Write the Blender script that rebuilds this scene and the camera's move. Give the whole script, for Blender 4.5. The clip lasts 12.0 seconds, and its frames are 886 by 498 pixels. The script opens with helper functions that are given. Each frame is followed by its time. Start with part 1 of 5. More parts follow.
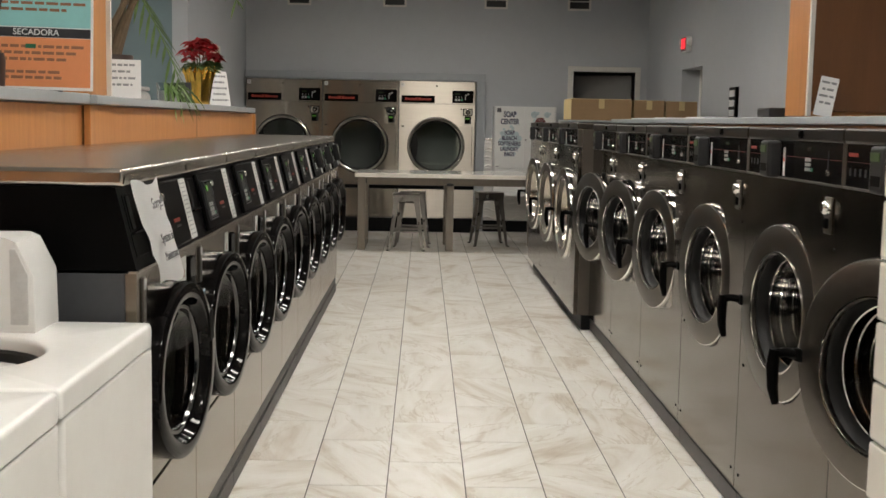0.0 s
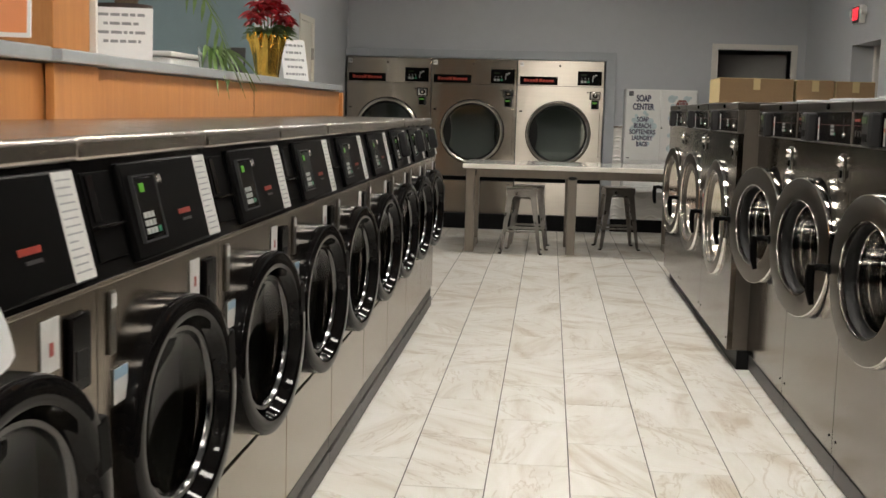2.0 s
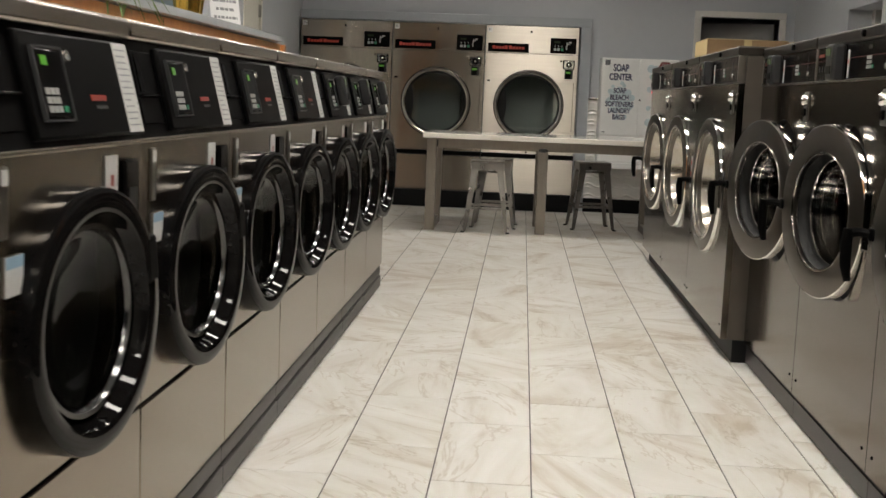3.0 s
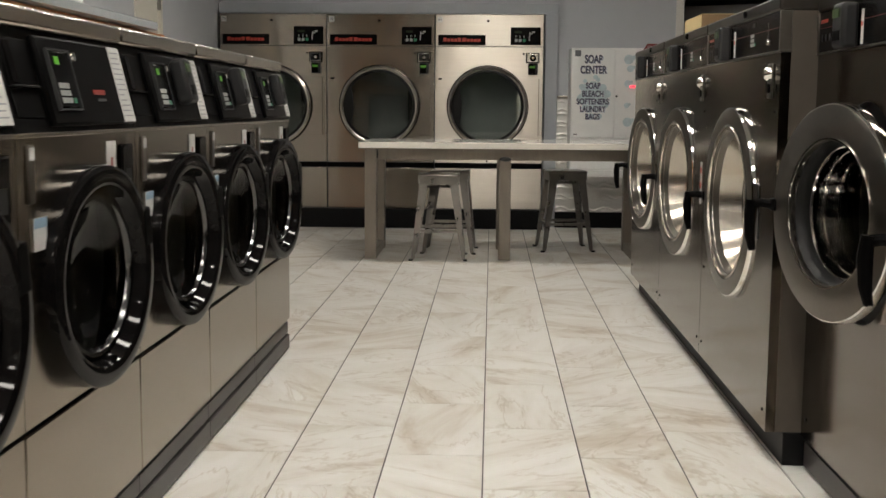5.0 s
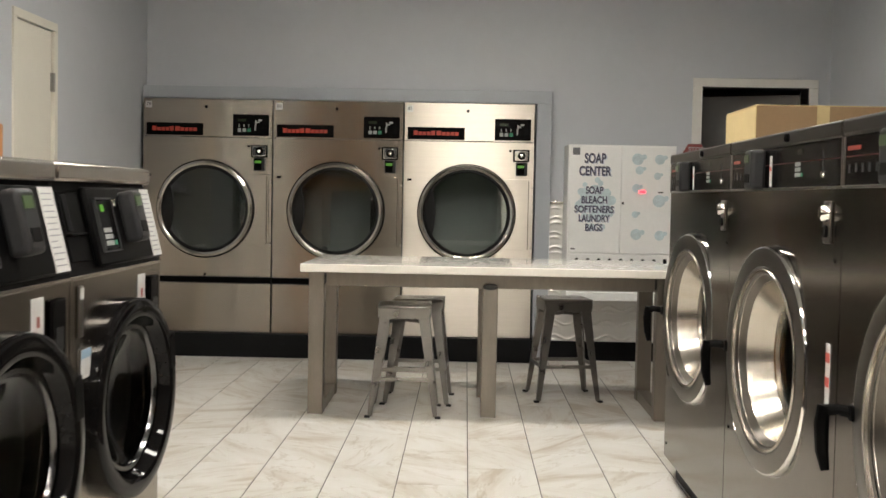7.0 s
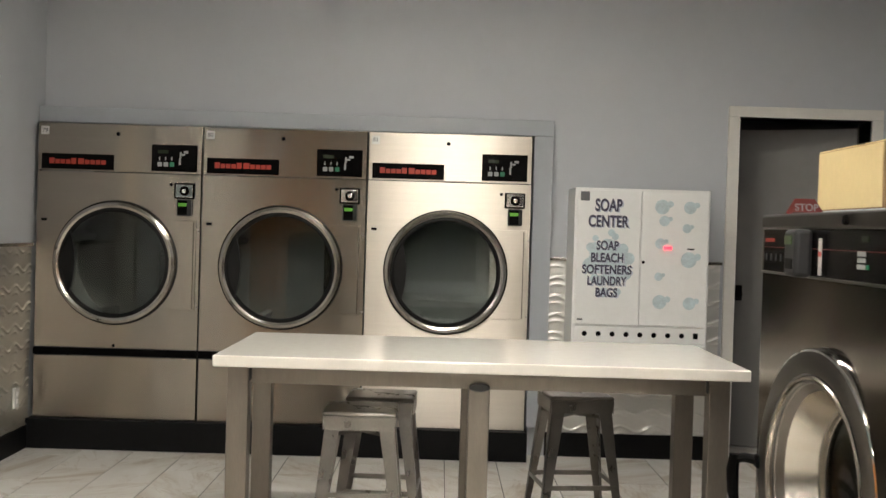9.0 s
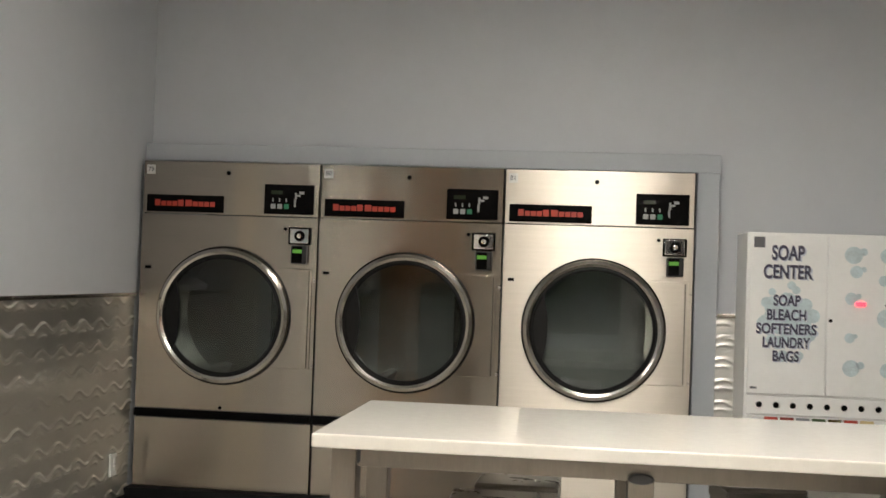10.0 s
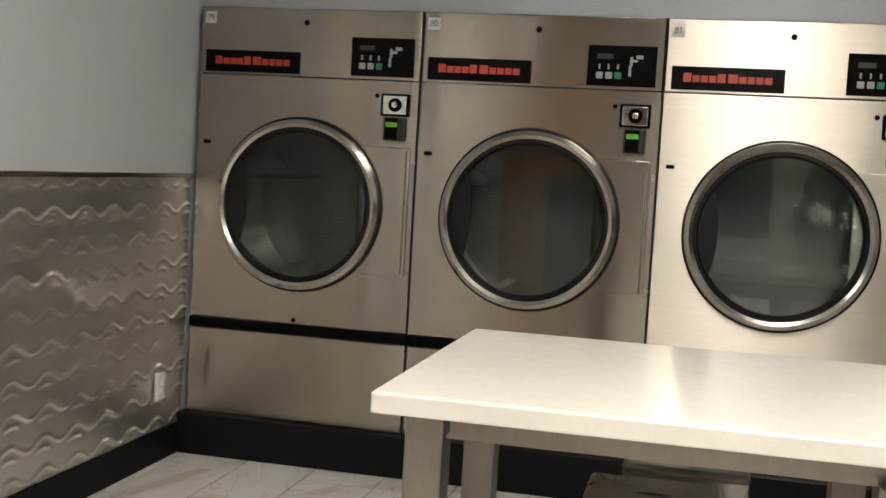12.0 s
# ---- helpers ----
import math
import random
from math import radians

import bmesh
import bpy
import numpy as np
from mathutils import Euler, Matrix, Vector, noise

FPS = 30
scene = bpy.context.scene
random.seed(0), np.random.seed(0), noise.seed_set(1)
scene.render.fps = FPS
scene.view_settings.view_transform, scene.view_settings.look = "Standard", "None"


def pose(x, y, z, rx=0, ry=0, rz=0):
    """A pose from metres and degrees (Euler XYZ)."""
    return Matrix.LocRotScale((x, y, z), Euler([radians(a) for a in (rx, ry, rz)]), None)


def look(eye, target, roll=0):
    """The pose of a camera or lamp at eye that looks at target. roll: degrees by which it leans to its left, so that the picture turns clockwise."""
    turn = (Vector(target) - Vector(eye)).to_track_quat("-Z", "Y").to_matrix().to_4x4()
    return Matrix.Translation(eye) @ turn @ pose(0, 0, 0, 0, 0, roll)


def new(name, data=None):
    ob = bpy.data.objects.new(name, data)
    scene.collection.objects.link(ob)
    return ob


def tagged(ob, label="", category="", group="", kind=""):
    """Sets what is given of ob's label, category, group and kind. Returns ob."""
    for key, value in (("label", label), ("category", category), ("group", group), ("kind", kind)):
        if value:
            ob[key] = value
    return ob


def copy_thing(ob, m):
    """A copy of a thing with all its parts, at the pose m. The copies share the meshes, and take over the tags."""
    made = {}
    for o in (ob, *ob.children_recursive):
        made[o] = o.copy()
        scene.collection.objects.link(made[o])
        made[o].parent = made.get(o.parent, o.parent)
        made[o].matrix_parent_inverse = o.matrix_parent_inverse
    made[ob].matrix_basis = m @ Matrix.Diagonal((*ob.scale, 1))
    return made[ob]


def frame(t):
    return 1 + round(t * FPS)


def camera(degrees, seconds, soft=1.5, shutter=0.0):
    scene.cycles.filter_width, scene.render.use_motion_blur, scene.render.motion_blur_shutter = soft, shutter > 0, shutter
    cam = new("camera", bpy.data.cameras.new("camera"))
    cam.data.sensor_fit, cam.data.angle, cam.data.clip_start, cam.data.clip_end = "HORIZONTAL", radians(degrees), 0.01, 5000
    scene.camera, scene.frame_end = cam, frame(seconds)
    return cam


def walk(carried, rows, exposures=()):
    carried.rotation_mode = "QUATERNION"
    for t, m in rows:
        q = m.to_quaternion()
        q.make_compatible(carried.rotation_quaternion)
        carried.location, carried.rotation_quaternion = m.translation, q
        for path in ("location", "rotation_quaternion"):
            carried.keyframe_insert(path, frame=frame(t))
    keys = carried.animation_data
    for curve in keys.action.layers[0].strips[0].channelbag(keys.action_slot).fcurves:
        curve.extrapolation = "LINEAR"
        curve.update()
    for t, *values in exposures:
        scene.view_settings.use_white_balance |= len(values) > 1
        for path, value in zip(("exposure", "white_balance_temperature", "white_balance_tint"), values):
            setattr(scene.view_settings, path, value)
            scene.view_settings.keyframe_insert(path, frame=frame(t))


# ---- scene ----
cam = camera(42.1, 12.0, soft=1.5, shutter=0.3)
PATH = [
    (0, (0.198, -0.611, 1.415), (0.235, 1.377, 1.196), 1.1),
    (0.5, (0.243, -0.247, 1.411), (0.238, 1.743, 1.212), 1.2),
    (1, (0.26, 0.153, 1.407), (0.189, 2.141, 1.202), 2.1),
    (1.5, (0.247, 0.596, 1.399), (0.12, 2.579, 1.179), 1.3),
    (2, (0.264, 1.043, 1.348), (0.087, 3.02, 1.108), 1.5),
    (2.5, (0.26, 1.5, 1.265), (0.119, 3.479, 1.014), 2.4),
    (3, (0.304, 1.994, 1.147), (0.177, 3.973, 0.888), 2.3),
    (3.5, (0.338, 2.414, 1.075), (0.203, 4.391, 0.809), 2.3),
    (5.5, (0.402, 4.206, 1.096), (0.326, 6.194, 0.883), 0.0),
    (6, (0.377, 4.681, 1.105), (0.254, 6.671, 0.94), 0.5),
    (6.5, (0.383, 5.144, 1.177), (0.269, 7.136, 1.048), 0.8),
    (7, (0.351, 5.617, 1.225), (0.313, 7.615, 1.136), 1.1),
    (9, (0.326, 7.395, 1.358), (0.33, 9.394, 1.326), 1.7),
    (9.5, (0.309, 7.841, 1.366), (0.192, 9.837, 1.374), 1.8),
    (10, (0.286, 8.249, 1.361), (0.047, 10.234, 1.408), 2.0),
    (10.5, (0.218, 8.625, 1.363), (-0.097, 10.599, 1.437), 2.2),
    (11, (0.215, 8.985, 1.316), (-0.335, 10.907, 1.352), 3.0),
    (11.5, (0.178, 9.325, 1.3), (-0.353, 11.25, 1.198), 3.2),
    (12, (0.095, 9.622, 1.309), (-0.353, 11.566, 1.165), 3.3),
]
EXPOSURES = [(0, 0.08), (1, 0.28), (2, 0.29), (3.5, 0.18), (5.5, 0.22), (6, 0.45), (7, 0.92), (9, 1.0), (10, 1.0), (11, 1.21), (12, 1.11)]
walk(cam, [(t, look(eye, target, roll)) for t, eye, target, roll in PATH], EXPOSURES)

# ---- world and exposure ----
world = bpy.data.worlds.new("world")
scene.world = world
world.use_nodes = True
world.node_tree.nodes["Background"].inputs[0].default_value = (0.5, 0.55, 0.6, 1)
world.node_tree.nodes["Background"].inputs[1].default_value = 0.05
LAMP = 39.0


# ---- materials ----
def material(name):
    m = bpy.data.materials.new(name)
    m.use_nodes = True
    nt = m.node_tree
    return m, nt, nt.nodes["Principled BSDF"]


def node(nt, kind, **values):
    n = nt.nodes.new(kind)
    for key, value in values.items():
        n.inputs[key.replace("_", " ")].default_value = value
    return n


def coords(nt, scale=(1, 1, 1), which="Object"):
    c = nt.nodes.new("ShaderNodeTexCoord")
    m = nt.nodes.new("ShaderNodeMapping")
    m.inputs["Scale"].default_value = scale
    nt.links.new(c.outputs[which], m.inputs["Vector"])
    return m.outputs["Vector"]


def surface(name, color, rough=0.5, metal=0.0, vary=0.12, scale=6.0, stretch=(1, 1, 1), bump=0.0, bump_scale=60.0,
            rough_vary=0.1, coat=0.0, emission=0.0, specular=0.5):
    """A procedural surface: colour and gloss that vary at two scales, with fine relief."""
    m, nt, p = material(name)
    v = coords(nt, stretch)
    big = node(nt, "ShaderNodeTexNoise", Scale=scale, Detail=5.0, Roughness=0.6)
    fine = node(nt, "ShaderNodeTexNoise", Scale=scale * 9, Detail=3.0)
    nt.links.new(v, big.inputs["Vector"])
    nt.links.new(v, fine.inputs["Vector"])
    both = nt.nodes.new("ShaderNodeMix")
    both.data_type = "FLOAT"
    both.inputs[0].default_value = 0.35
    nt.links.new(big.outputs["Fac"], both.inputs[2])
    nt.links.new(fine.outputs["Fac"], both.inputs[3])
    ramp = nt.nodes.new("ShaderNodeValToRGB")
    ramp.color_ramp.elements[0].position, ramp.color_ramp.elements[1].position = 0.3, 0.7
    ramp.color_ramp.elements[0].color = (*[c * (1 - vary) for c in color], 1)
    ramp.color_ramp.elements[1].color = (*[min(1, c * (1 + vary)) for c in color], 1)
    nt.links.new(both.outputs[0], ramp.inputs["Fac"])
    nt.links.new(ramp.outputs["Color"], p.inputs["Base Color"])
    span = node(nt, "ShaderNodeMapRange")
    span.inputs["To Min"].default_value = max(0.02, rough * (1 - rough_vary))
    span.inputs["To Max"].default_value = min(1, rough * (1 + rough_vary))
    nt.links.new(big.outputs["Fac"], span.inputs["Value"])
    nt.links.new(span.outputs["Result"], p.inputs["Roughness"])
    p.inputs["Metallic"].default_value = metal
    p.inputs["Coat Weight"].default_value = coat
    p.inputs["Specular IOR Level"].default_value = specular
    if emission:
        p.inputs["Emission Color"].default_value = (*color, 1)
        p.inputs["Emission Strength"].default_value = emission
    if bump:
        b = node(nt, "ShaderNodeBump", Strength=bump, Distance=0.002)
        rel = node(nt, "ShaderNodeTexNoise", Scale=bump_scale, Detail=4.0)
        nt.links.new(v, rel.inputs["Vector"])
        nt.links.new(rel.outputs["Fac"], b.inputs["Height"])
        nt.links.new(b.outputs["Normal"], p.inputs["Normal"])
    return m


def brushed(name, color, rough, spread, wave=0.35, grain=0.05):
    """Brushed stainless sheet: grain runs sideways, so that reflections spread up and down; the sheet is slightly wavy."""
    m = surface(name, color, rough, 1.0, vary=grain, scale=3.0, stretch=(0.35, 0.35, 16), rough_vary=grain * 2)
    nt = m.node_tree
    p = nt.nodes["Principled BSDF"]
    p.inputs["Anisotropic"].default_value = spread
    p.inputs["Anisotropic Rotation"].default_value = 0.25
    g = nt.nodes.new("ShaderNodeNewGeometry")
    t = nt.nodes.new("ShaderNodeVectorMath")
    t.operation = "CROSS_PRODUCT"
    t.inputs[1].default_value = (0.03, 0.02, 1.0)
    nt.links.new(g.outputs["Normal"], t.inputs[0])
    nt.links.new(t.outputs[0], p.inputs["Tangent"])
    info = nt.nodes.new("ShaderNodeObjectInfo")
    c = nt.nodes.new("ShaderNodeTexCoord")
    add = nt.nodes.new("ShaderNodeVectorMath")
    nt.links.new(c.outputs["Object"], add.inputs[0])
    times = nt.nodes.new("ShaderNodeMath")
    times.operation = "MULTIPLY"
    times.inputs[1].default_value = 40
    nt.links.new(info.outputs["Random"], times.inputs[0])
    nt.links.new(times.outputs[0], add.inputs[1])
    mp = nt.nodes.new("ShaderNodeMapping")
    mp.inputs["Scale"].default_value = (3.2, 3.2, 0.7)
    nt.links.new(add.outputs[0], mp.inputs["Vector"])
    wavy = node(nt, "ShaderNodeTexNoise", Scale=1.0, Detail=1.0)
    nt.links.new(mp.outputs["Vector"], wavy.inputs["Vector"])
    b = node(nt, "ShaderNodeBump", Strength=wave, Distance=0.03)
    nt.links.new(wavy.outputs["Fac"], b.inputs["Height"])
    nt.links.new(b.outputs["Normal"], p.inputs["Normal"])
    return m


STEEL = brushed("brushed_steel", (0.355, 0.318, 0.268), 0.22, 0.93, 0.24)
# Brushed steel again, paler: the lamp row's reflection is put into the colour.
STEEL_LIT = brushed("lit_steel", (0.54, 0.495, 0.43), 0.38, 0.88, 0.12)
STEEL_WASHER = brushed("washer_steel", (0.255, 0.215, 0.168), 0.22, 0.4, 0.0, 0.012)
STEEL_DARK = brushed("dark_washer_steel", (0.125, 0.104, 0.082), 0.15, 0.4, 0.03, 0.015)
STEEL_TOP = surface("top_steel", (0.52, 0.475, 0.42), 0.26, 1.0, vary=0.08, scale=2.0, stretch=(8, 1, 1))
STEEL_RING = surface("door_ring_steel", (0.165, 0.150, 0.132), 0.32, 1.0, vary=0.08, scale=9)
CAP_STEEL = surface("dull_cap_steel", (0.078, 0.070, 0.061), 0.34, 1.0, vary=0.1, scale=5, stretch=(1, 6, 6))
RIM_DARK = surface("dark_rim_metal", (0.10, 0.10, 0.10), 0.16, 1.0, vary=0.08, scale=8)
# Bowl steel darkened: the shade inside the door sits in the colour.
BOWL_SHADED = surface("shaded_bowl_steel", (0.16, 0.155, 0.148), 0.12, 1.0, vary=0.15, scale=14)
CONE_STEEL = surface("spun_cone_steel", (0.50, 0.462, 0.405), 0.22, 1.0, vary=0.05, scale=8)
# Steel sides: their dim reflection is put into a dark non-metal colour.
SIDE_DIM = surface("dim_side_steel", (0.075, 0.063, 0.051), 0.38, vary=0.12, scale=3)
CHROME = surface("polished_steel", (0.72, 0.70, 0.66), 0.085, 1.0, vary=0.05, scale=8)
GUNMETAL = surface("clear_coated_steel", (0.23, 0.215, 0.195), 0.28, 1.0, vary=0.12, scale=12, bump=0.1, bump_scale=90)
LEG_STEEL = surface("table_steel", (0.26, 0.23, 0.195), 0.42, 0.85, vary=0.1, scale=6, stretch=(4, 4, 0.6))
BLACK_GLOSS = surface("black_gloss_plastic", (0.0045, 0.0042, 0.0042), 0.045, vary=0.2, rough_vary=0.3, specular=0.14)
BLACK_PANEL = surface("black_panel_plastic", (0.0028, 0.0027, 0.0027), 0.36, vary=0.25, scale=12, bump=0.08, bump_scale=300, specular=0.035)
BLACK_GLASSY = surface("black_printed_panel", (0.004, 0.0036, 0.0036), 0.17, vary=0.2, specular=0.05)
BLACK_BASE = surface("black_vinyl_base", (0.005, 0.005, 0.0055), 0.5, specular=0.14, vary=0.3, scale=5, bump=0.1, bump_scale=40)
DARK_GREY = surface("dark_grey_plastic", (0.03, 0.03, 0.031), 0.4, vary=0.15)
READER_GREY = surface("grey_reader_plastic", (0.025, 0.025, 0.026), 0.4, vary=0.1, specular=0.2)
SIDE_GREY = surface("painted_side_panel", (0.055, 0.058, 0.064), 0.5, vary=0.12)
RAIL_GREY = surface("brown_grey_vinyl", (0.024, 0.020, 0.018), 0.42, vary=0.2, scale=4, bump=0.1, bump_scale=40)
RUBBER = surface("black_rubber", (0.004, 0.004, 0.004), 0.5, vary=0.2, specular=0.25)
WHITE_ENAMEL = surface("white_enamel", (0.78, 0.78, 0.76), 0.22, vary=0.03, scale=3)
WHITE_CABINET = surface("white_cabinet_paint", (0.84, 0.84, 0.82), 0.35, vary=0.04, scale=4, bump=0.05, bump_scale=200)
QUARTZ = surface("white_quartz", (0.86, 0.825, 0.75), 0.07, vary=0.04, scale=30, rough_vary=0.3)
PAPER = surface("white_paper", (0.82, 0.82, 0.82), 0.7, vary=0.04, scale=10, bump=0.15, bump_scale=30)
INK = surface("grey_ink", (0.12, 0.12, 0.13), 0.6)
INK_LIGHT = surface("pale_grey_ink", (0.27, 0.275, 0.29), 0.6)
INK_BLUE = surface("dark_blue_ink", (0.045, 0.04, 0.075), 0.5)
BUBBLE = surface("pale_blue_print", (0.56, 0.66, 0.68), 0.4, vary=0.25, scale=14)
BUBBLE_DARK = surface("grey_blue_print", (0.50, 0.53, 0.62), 0.4, vary=0.3, scale=22)
RED_MARK = surface("red_print", (0.40, 0.036, 0.018), 0.4)
RED_FAINT = surface("faint_red_print", (0.13, 0.016, 0.011), 0.45)
RED_DIM = surface("dull_red_print", (0.24, 0.028, 0.018), 0.45)
BLUE_STICKER = surface("blue_sticker", (0.24, 0.36, 0.47), 0.45)
STICKER = surface("white_sticker", (0.52, 0.52, 0.505), 0.45, vary=0.1, scale=40)
KEY_WHITE = surface("pale_keys", (0.29, 0.295, 0.285), 0.4)
# Faint glow added to the green keys and the poster's green mark.
KEY_GREEN = surface("green_key_glow", (0.008, 0.15, 0.07), 0.35, emission=0.04)
LCD = surface("green_display", (0.07, 0.26, 0.02), 0.3, emission=0.15)
LCD_DIM = surface("dim_display", (0.045, 0.08, 0.025), 0.3)
LCD_FAINT = surface("unlit_display", (0.02, 0.03, 0.014), 0.25)
LCD_RED = surface("red_lamp", (1.0, 0.03, 0.045), 0.3, emission=2.4)
WALL = surface("grey_wall_paint", (0.53, 0.548, 0.575), 0.55, vary=0.035, scale=1.2, bump=0.12, bump_scale=120)
TEAL = surface("teal_wall_paint", (0.19, 0.26, 0.285), 0.55, vary=0.05, scale=1.5, bump=0.1, bump_scale=120)
# The ceiling is unseen; its grey is kept low to cut fill light.
CEIL = surface("ceiling_paint", (0.36, 0.36, 0.355), 0.8, vary=0.05, scale=2, bump=0.3, bump_scale=50)
TRIM = surface("pale_trim_paint", (0.42, 0.445, 0.475), 0.4, vary=0.04)
TRIM_WHITE = surface("cream_trim_paint", (0.76, 0.74, 0.69), 0.4, vary=0.05)
CREAM = surface("cream_door_paint", (0.74, 0.71, 0.62), 0.4, vary=0.03, scale=2, bump=0.05, bump_scale=80)
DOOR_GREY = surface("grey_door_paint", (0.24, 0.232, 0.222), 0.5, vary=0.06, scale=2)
LEDGE = surface("grey_laminate", (0.36, 0.39, 0.41), 0.35, vary=0.06, scale=12)
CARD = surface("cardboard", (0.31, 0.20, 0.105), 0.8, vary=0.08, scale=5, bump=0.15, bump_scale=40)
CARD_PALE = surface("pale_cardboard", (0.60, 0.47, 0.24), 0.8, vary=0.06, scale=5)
GROUT = surface("grey_grout", (0.12, 0.115, 0.105), 0.8, vary=0.15, scale=20)
GOLD = surface("gold_foil", (0.75, 0.48, 0.10), 0.2, 1.0, vary=0.2, scale=20, bump=0.8, bump_scale=30)
PETAL = surface("red_bract", (0.42, 0.012, 0.02), 0.5, vary=0.3, scale=20)
LEAF = surface("green_leaf", (0.06, 0.12, 0.03), 0.5, vary=0.35, scale=15)
FROND = surface("palm_frond", (0.16, 0.26, 0.08), 0.5, vary=0.35, scale=10)
TRUNK = surface("palm_trunk", (0.11, 0.075, 0.042), 0.85, vary=0.4, scale=25, stretch=(4, 4, 1), bump=1.0, bump_scale=40)
POT = surface("dark_brown_pot", (0.045, 0.025, 0.02), 0.4, vary=0.2)
POSTER_ORANGE = surface("orange_poster", (0.78, 0.30, 0.13), 0.35, vary=0.04)
POSTER_TEAL = surface("aqua_poster", (0.30, 0.62, 0.62), 0.35, vary=0.04)
POSTER_TEXT = surface("brown_poster_print", (0.30, 0.13, 0.07), 0.45)
POSTER_BLACK = surface("black_poster_band", (0.03, 0.03, 0.035), 0.35)
BRASS = surface("hinge_metal", (0.35, 0.33, 0.30), 0.35, 1.0)
TILE_WHITE = surface("white_glazed_tile", (0.74, 0.72, 0.66), 0.18, vary=0.05, scale=6)
DRUM = surface("drum_steel", (0.34, 0.34, 0.32), 0.30, 1.0, vary=0.15, scale=8)
WAVY = surface("embossed_metal", (0.74, 0.725, 0.69), 0.39, 1.0, vary=0.04, scale=3, stretch=(1, 1, 3), rough_vary=0.1)
DIM_LIGHT = surface("lamp_diffuser", (1.0, 0.945, 0.86), 0.5, vary=0.0, emission=LAMP)


def oak():
    m, nt, p = material("oak_veneer")
    v = coords(nt, (9, 9, 0.5))
    n = node(nt, "ShaderNodeTexNoise", Scale=3.0, Detail=6.0, Roughness=0.65, Distortion=0.4)
    nt.links.new(v, n.inputs["Vector"])
    f = node(nt, "ShaderNodeTexNoise", Scale=40.0, Detail=3.0)
    nt.links.new(v, f.inputs["Vector"])
    mix = nt.nodes.new("ShaderNodeMix")
    mix.data_type = "FLOAT"
    mix.inputs[0].default_value = 0.3
    nt.links.new(n.outputs["Fac"], mix.inputs[2])
    nt.links.new(f.outputs["Fac"], mix.inputs[3])
    r = nt.nodes.new("ShaderNodeValToRGB")
    r.color_ramp.elements[0].position, r.color_ramp.elements[1].position = 0.25, 0.75
    r.color_ramp.elements[0].color = (0.42, 0.165, 0.050, 1)
    r.color_ramp.elements[1].color = (0.61, 0.28, 0.093, 1)
    nt.links.new(mix.outputs[0], r.inputs["Fac"])
    nt.links.new(r.outputs["Color"], p.inputs["Base Color"])
    p.inputs["Roughness"].default_value = 0.38
    b = node(nt, "ShaderNodeBump", Strength=0.08, Distance=0.002)
    nt.links.new(f.outputs["Fac"], b.inputs["Height"])
    nt.links.new(b.outputs["Normal"], p.inputs["Normal"])
    return m


OAK = oak()
BROWN = surface("dark_brown_wood", (0.16, 0.066, 0.023), 0.45, vary=0.12, scale=3, stretch=(6, 6, 0.5))
DARK_PANE = surface("dark_pane", (0.012, 0.014, 0.018), 0.12, vary=0.1)


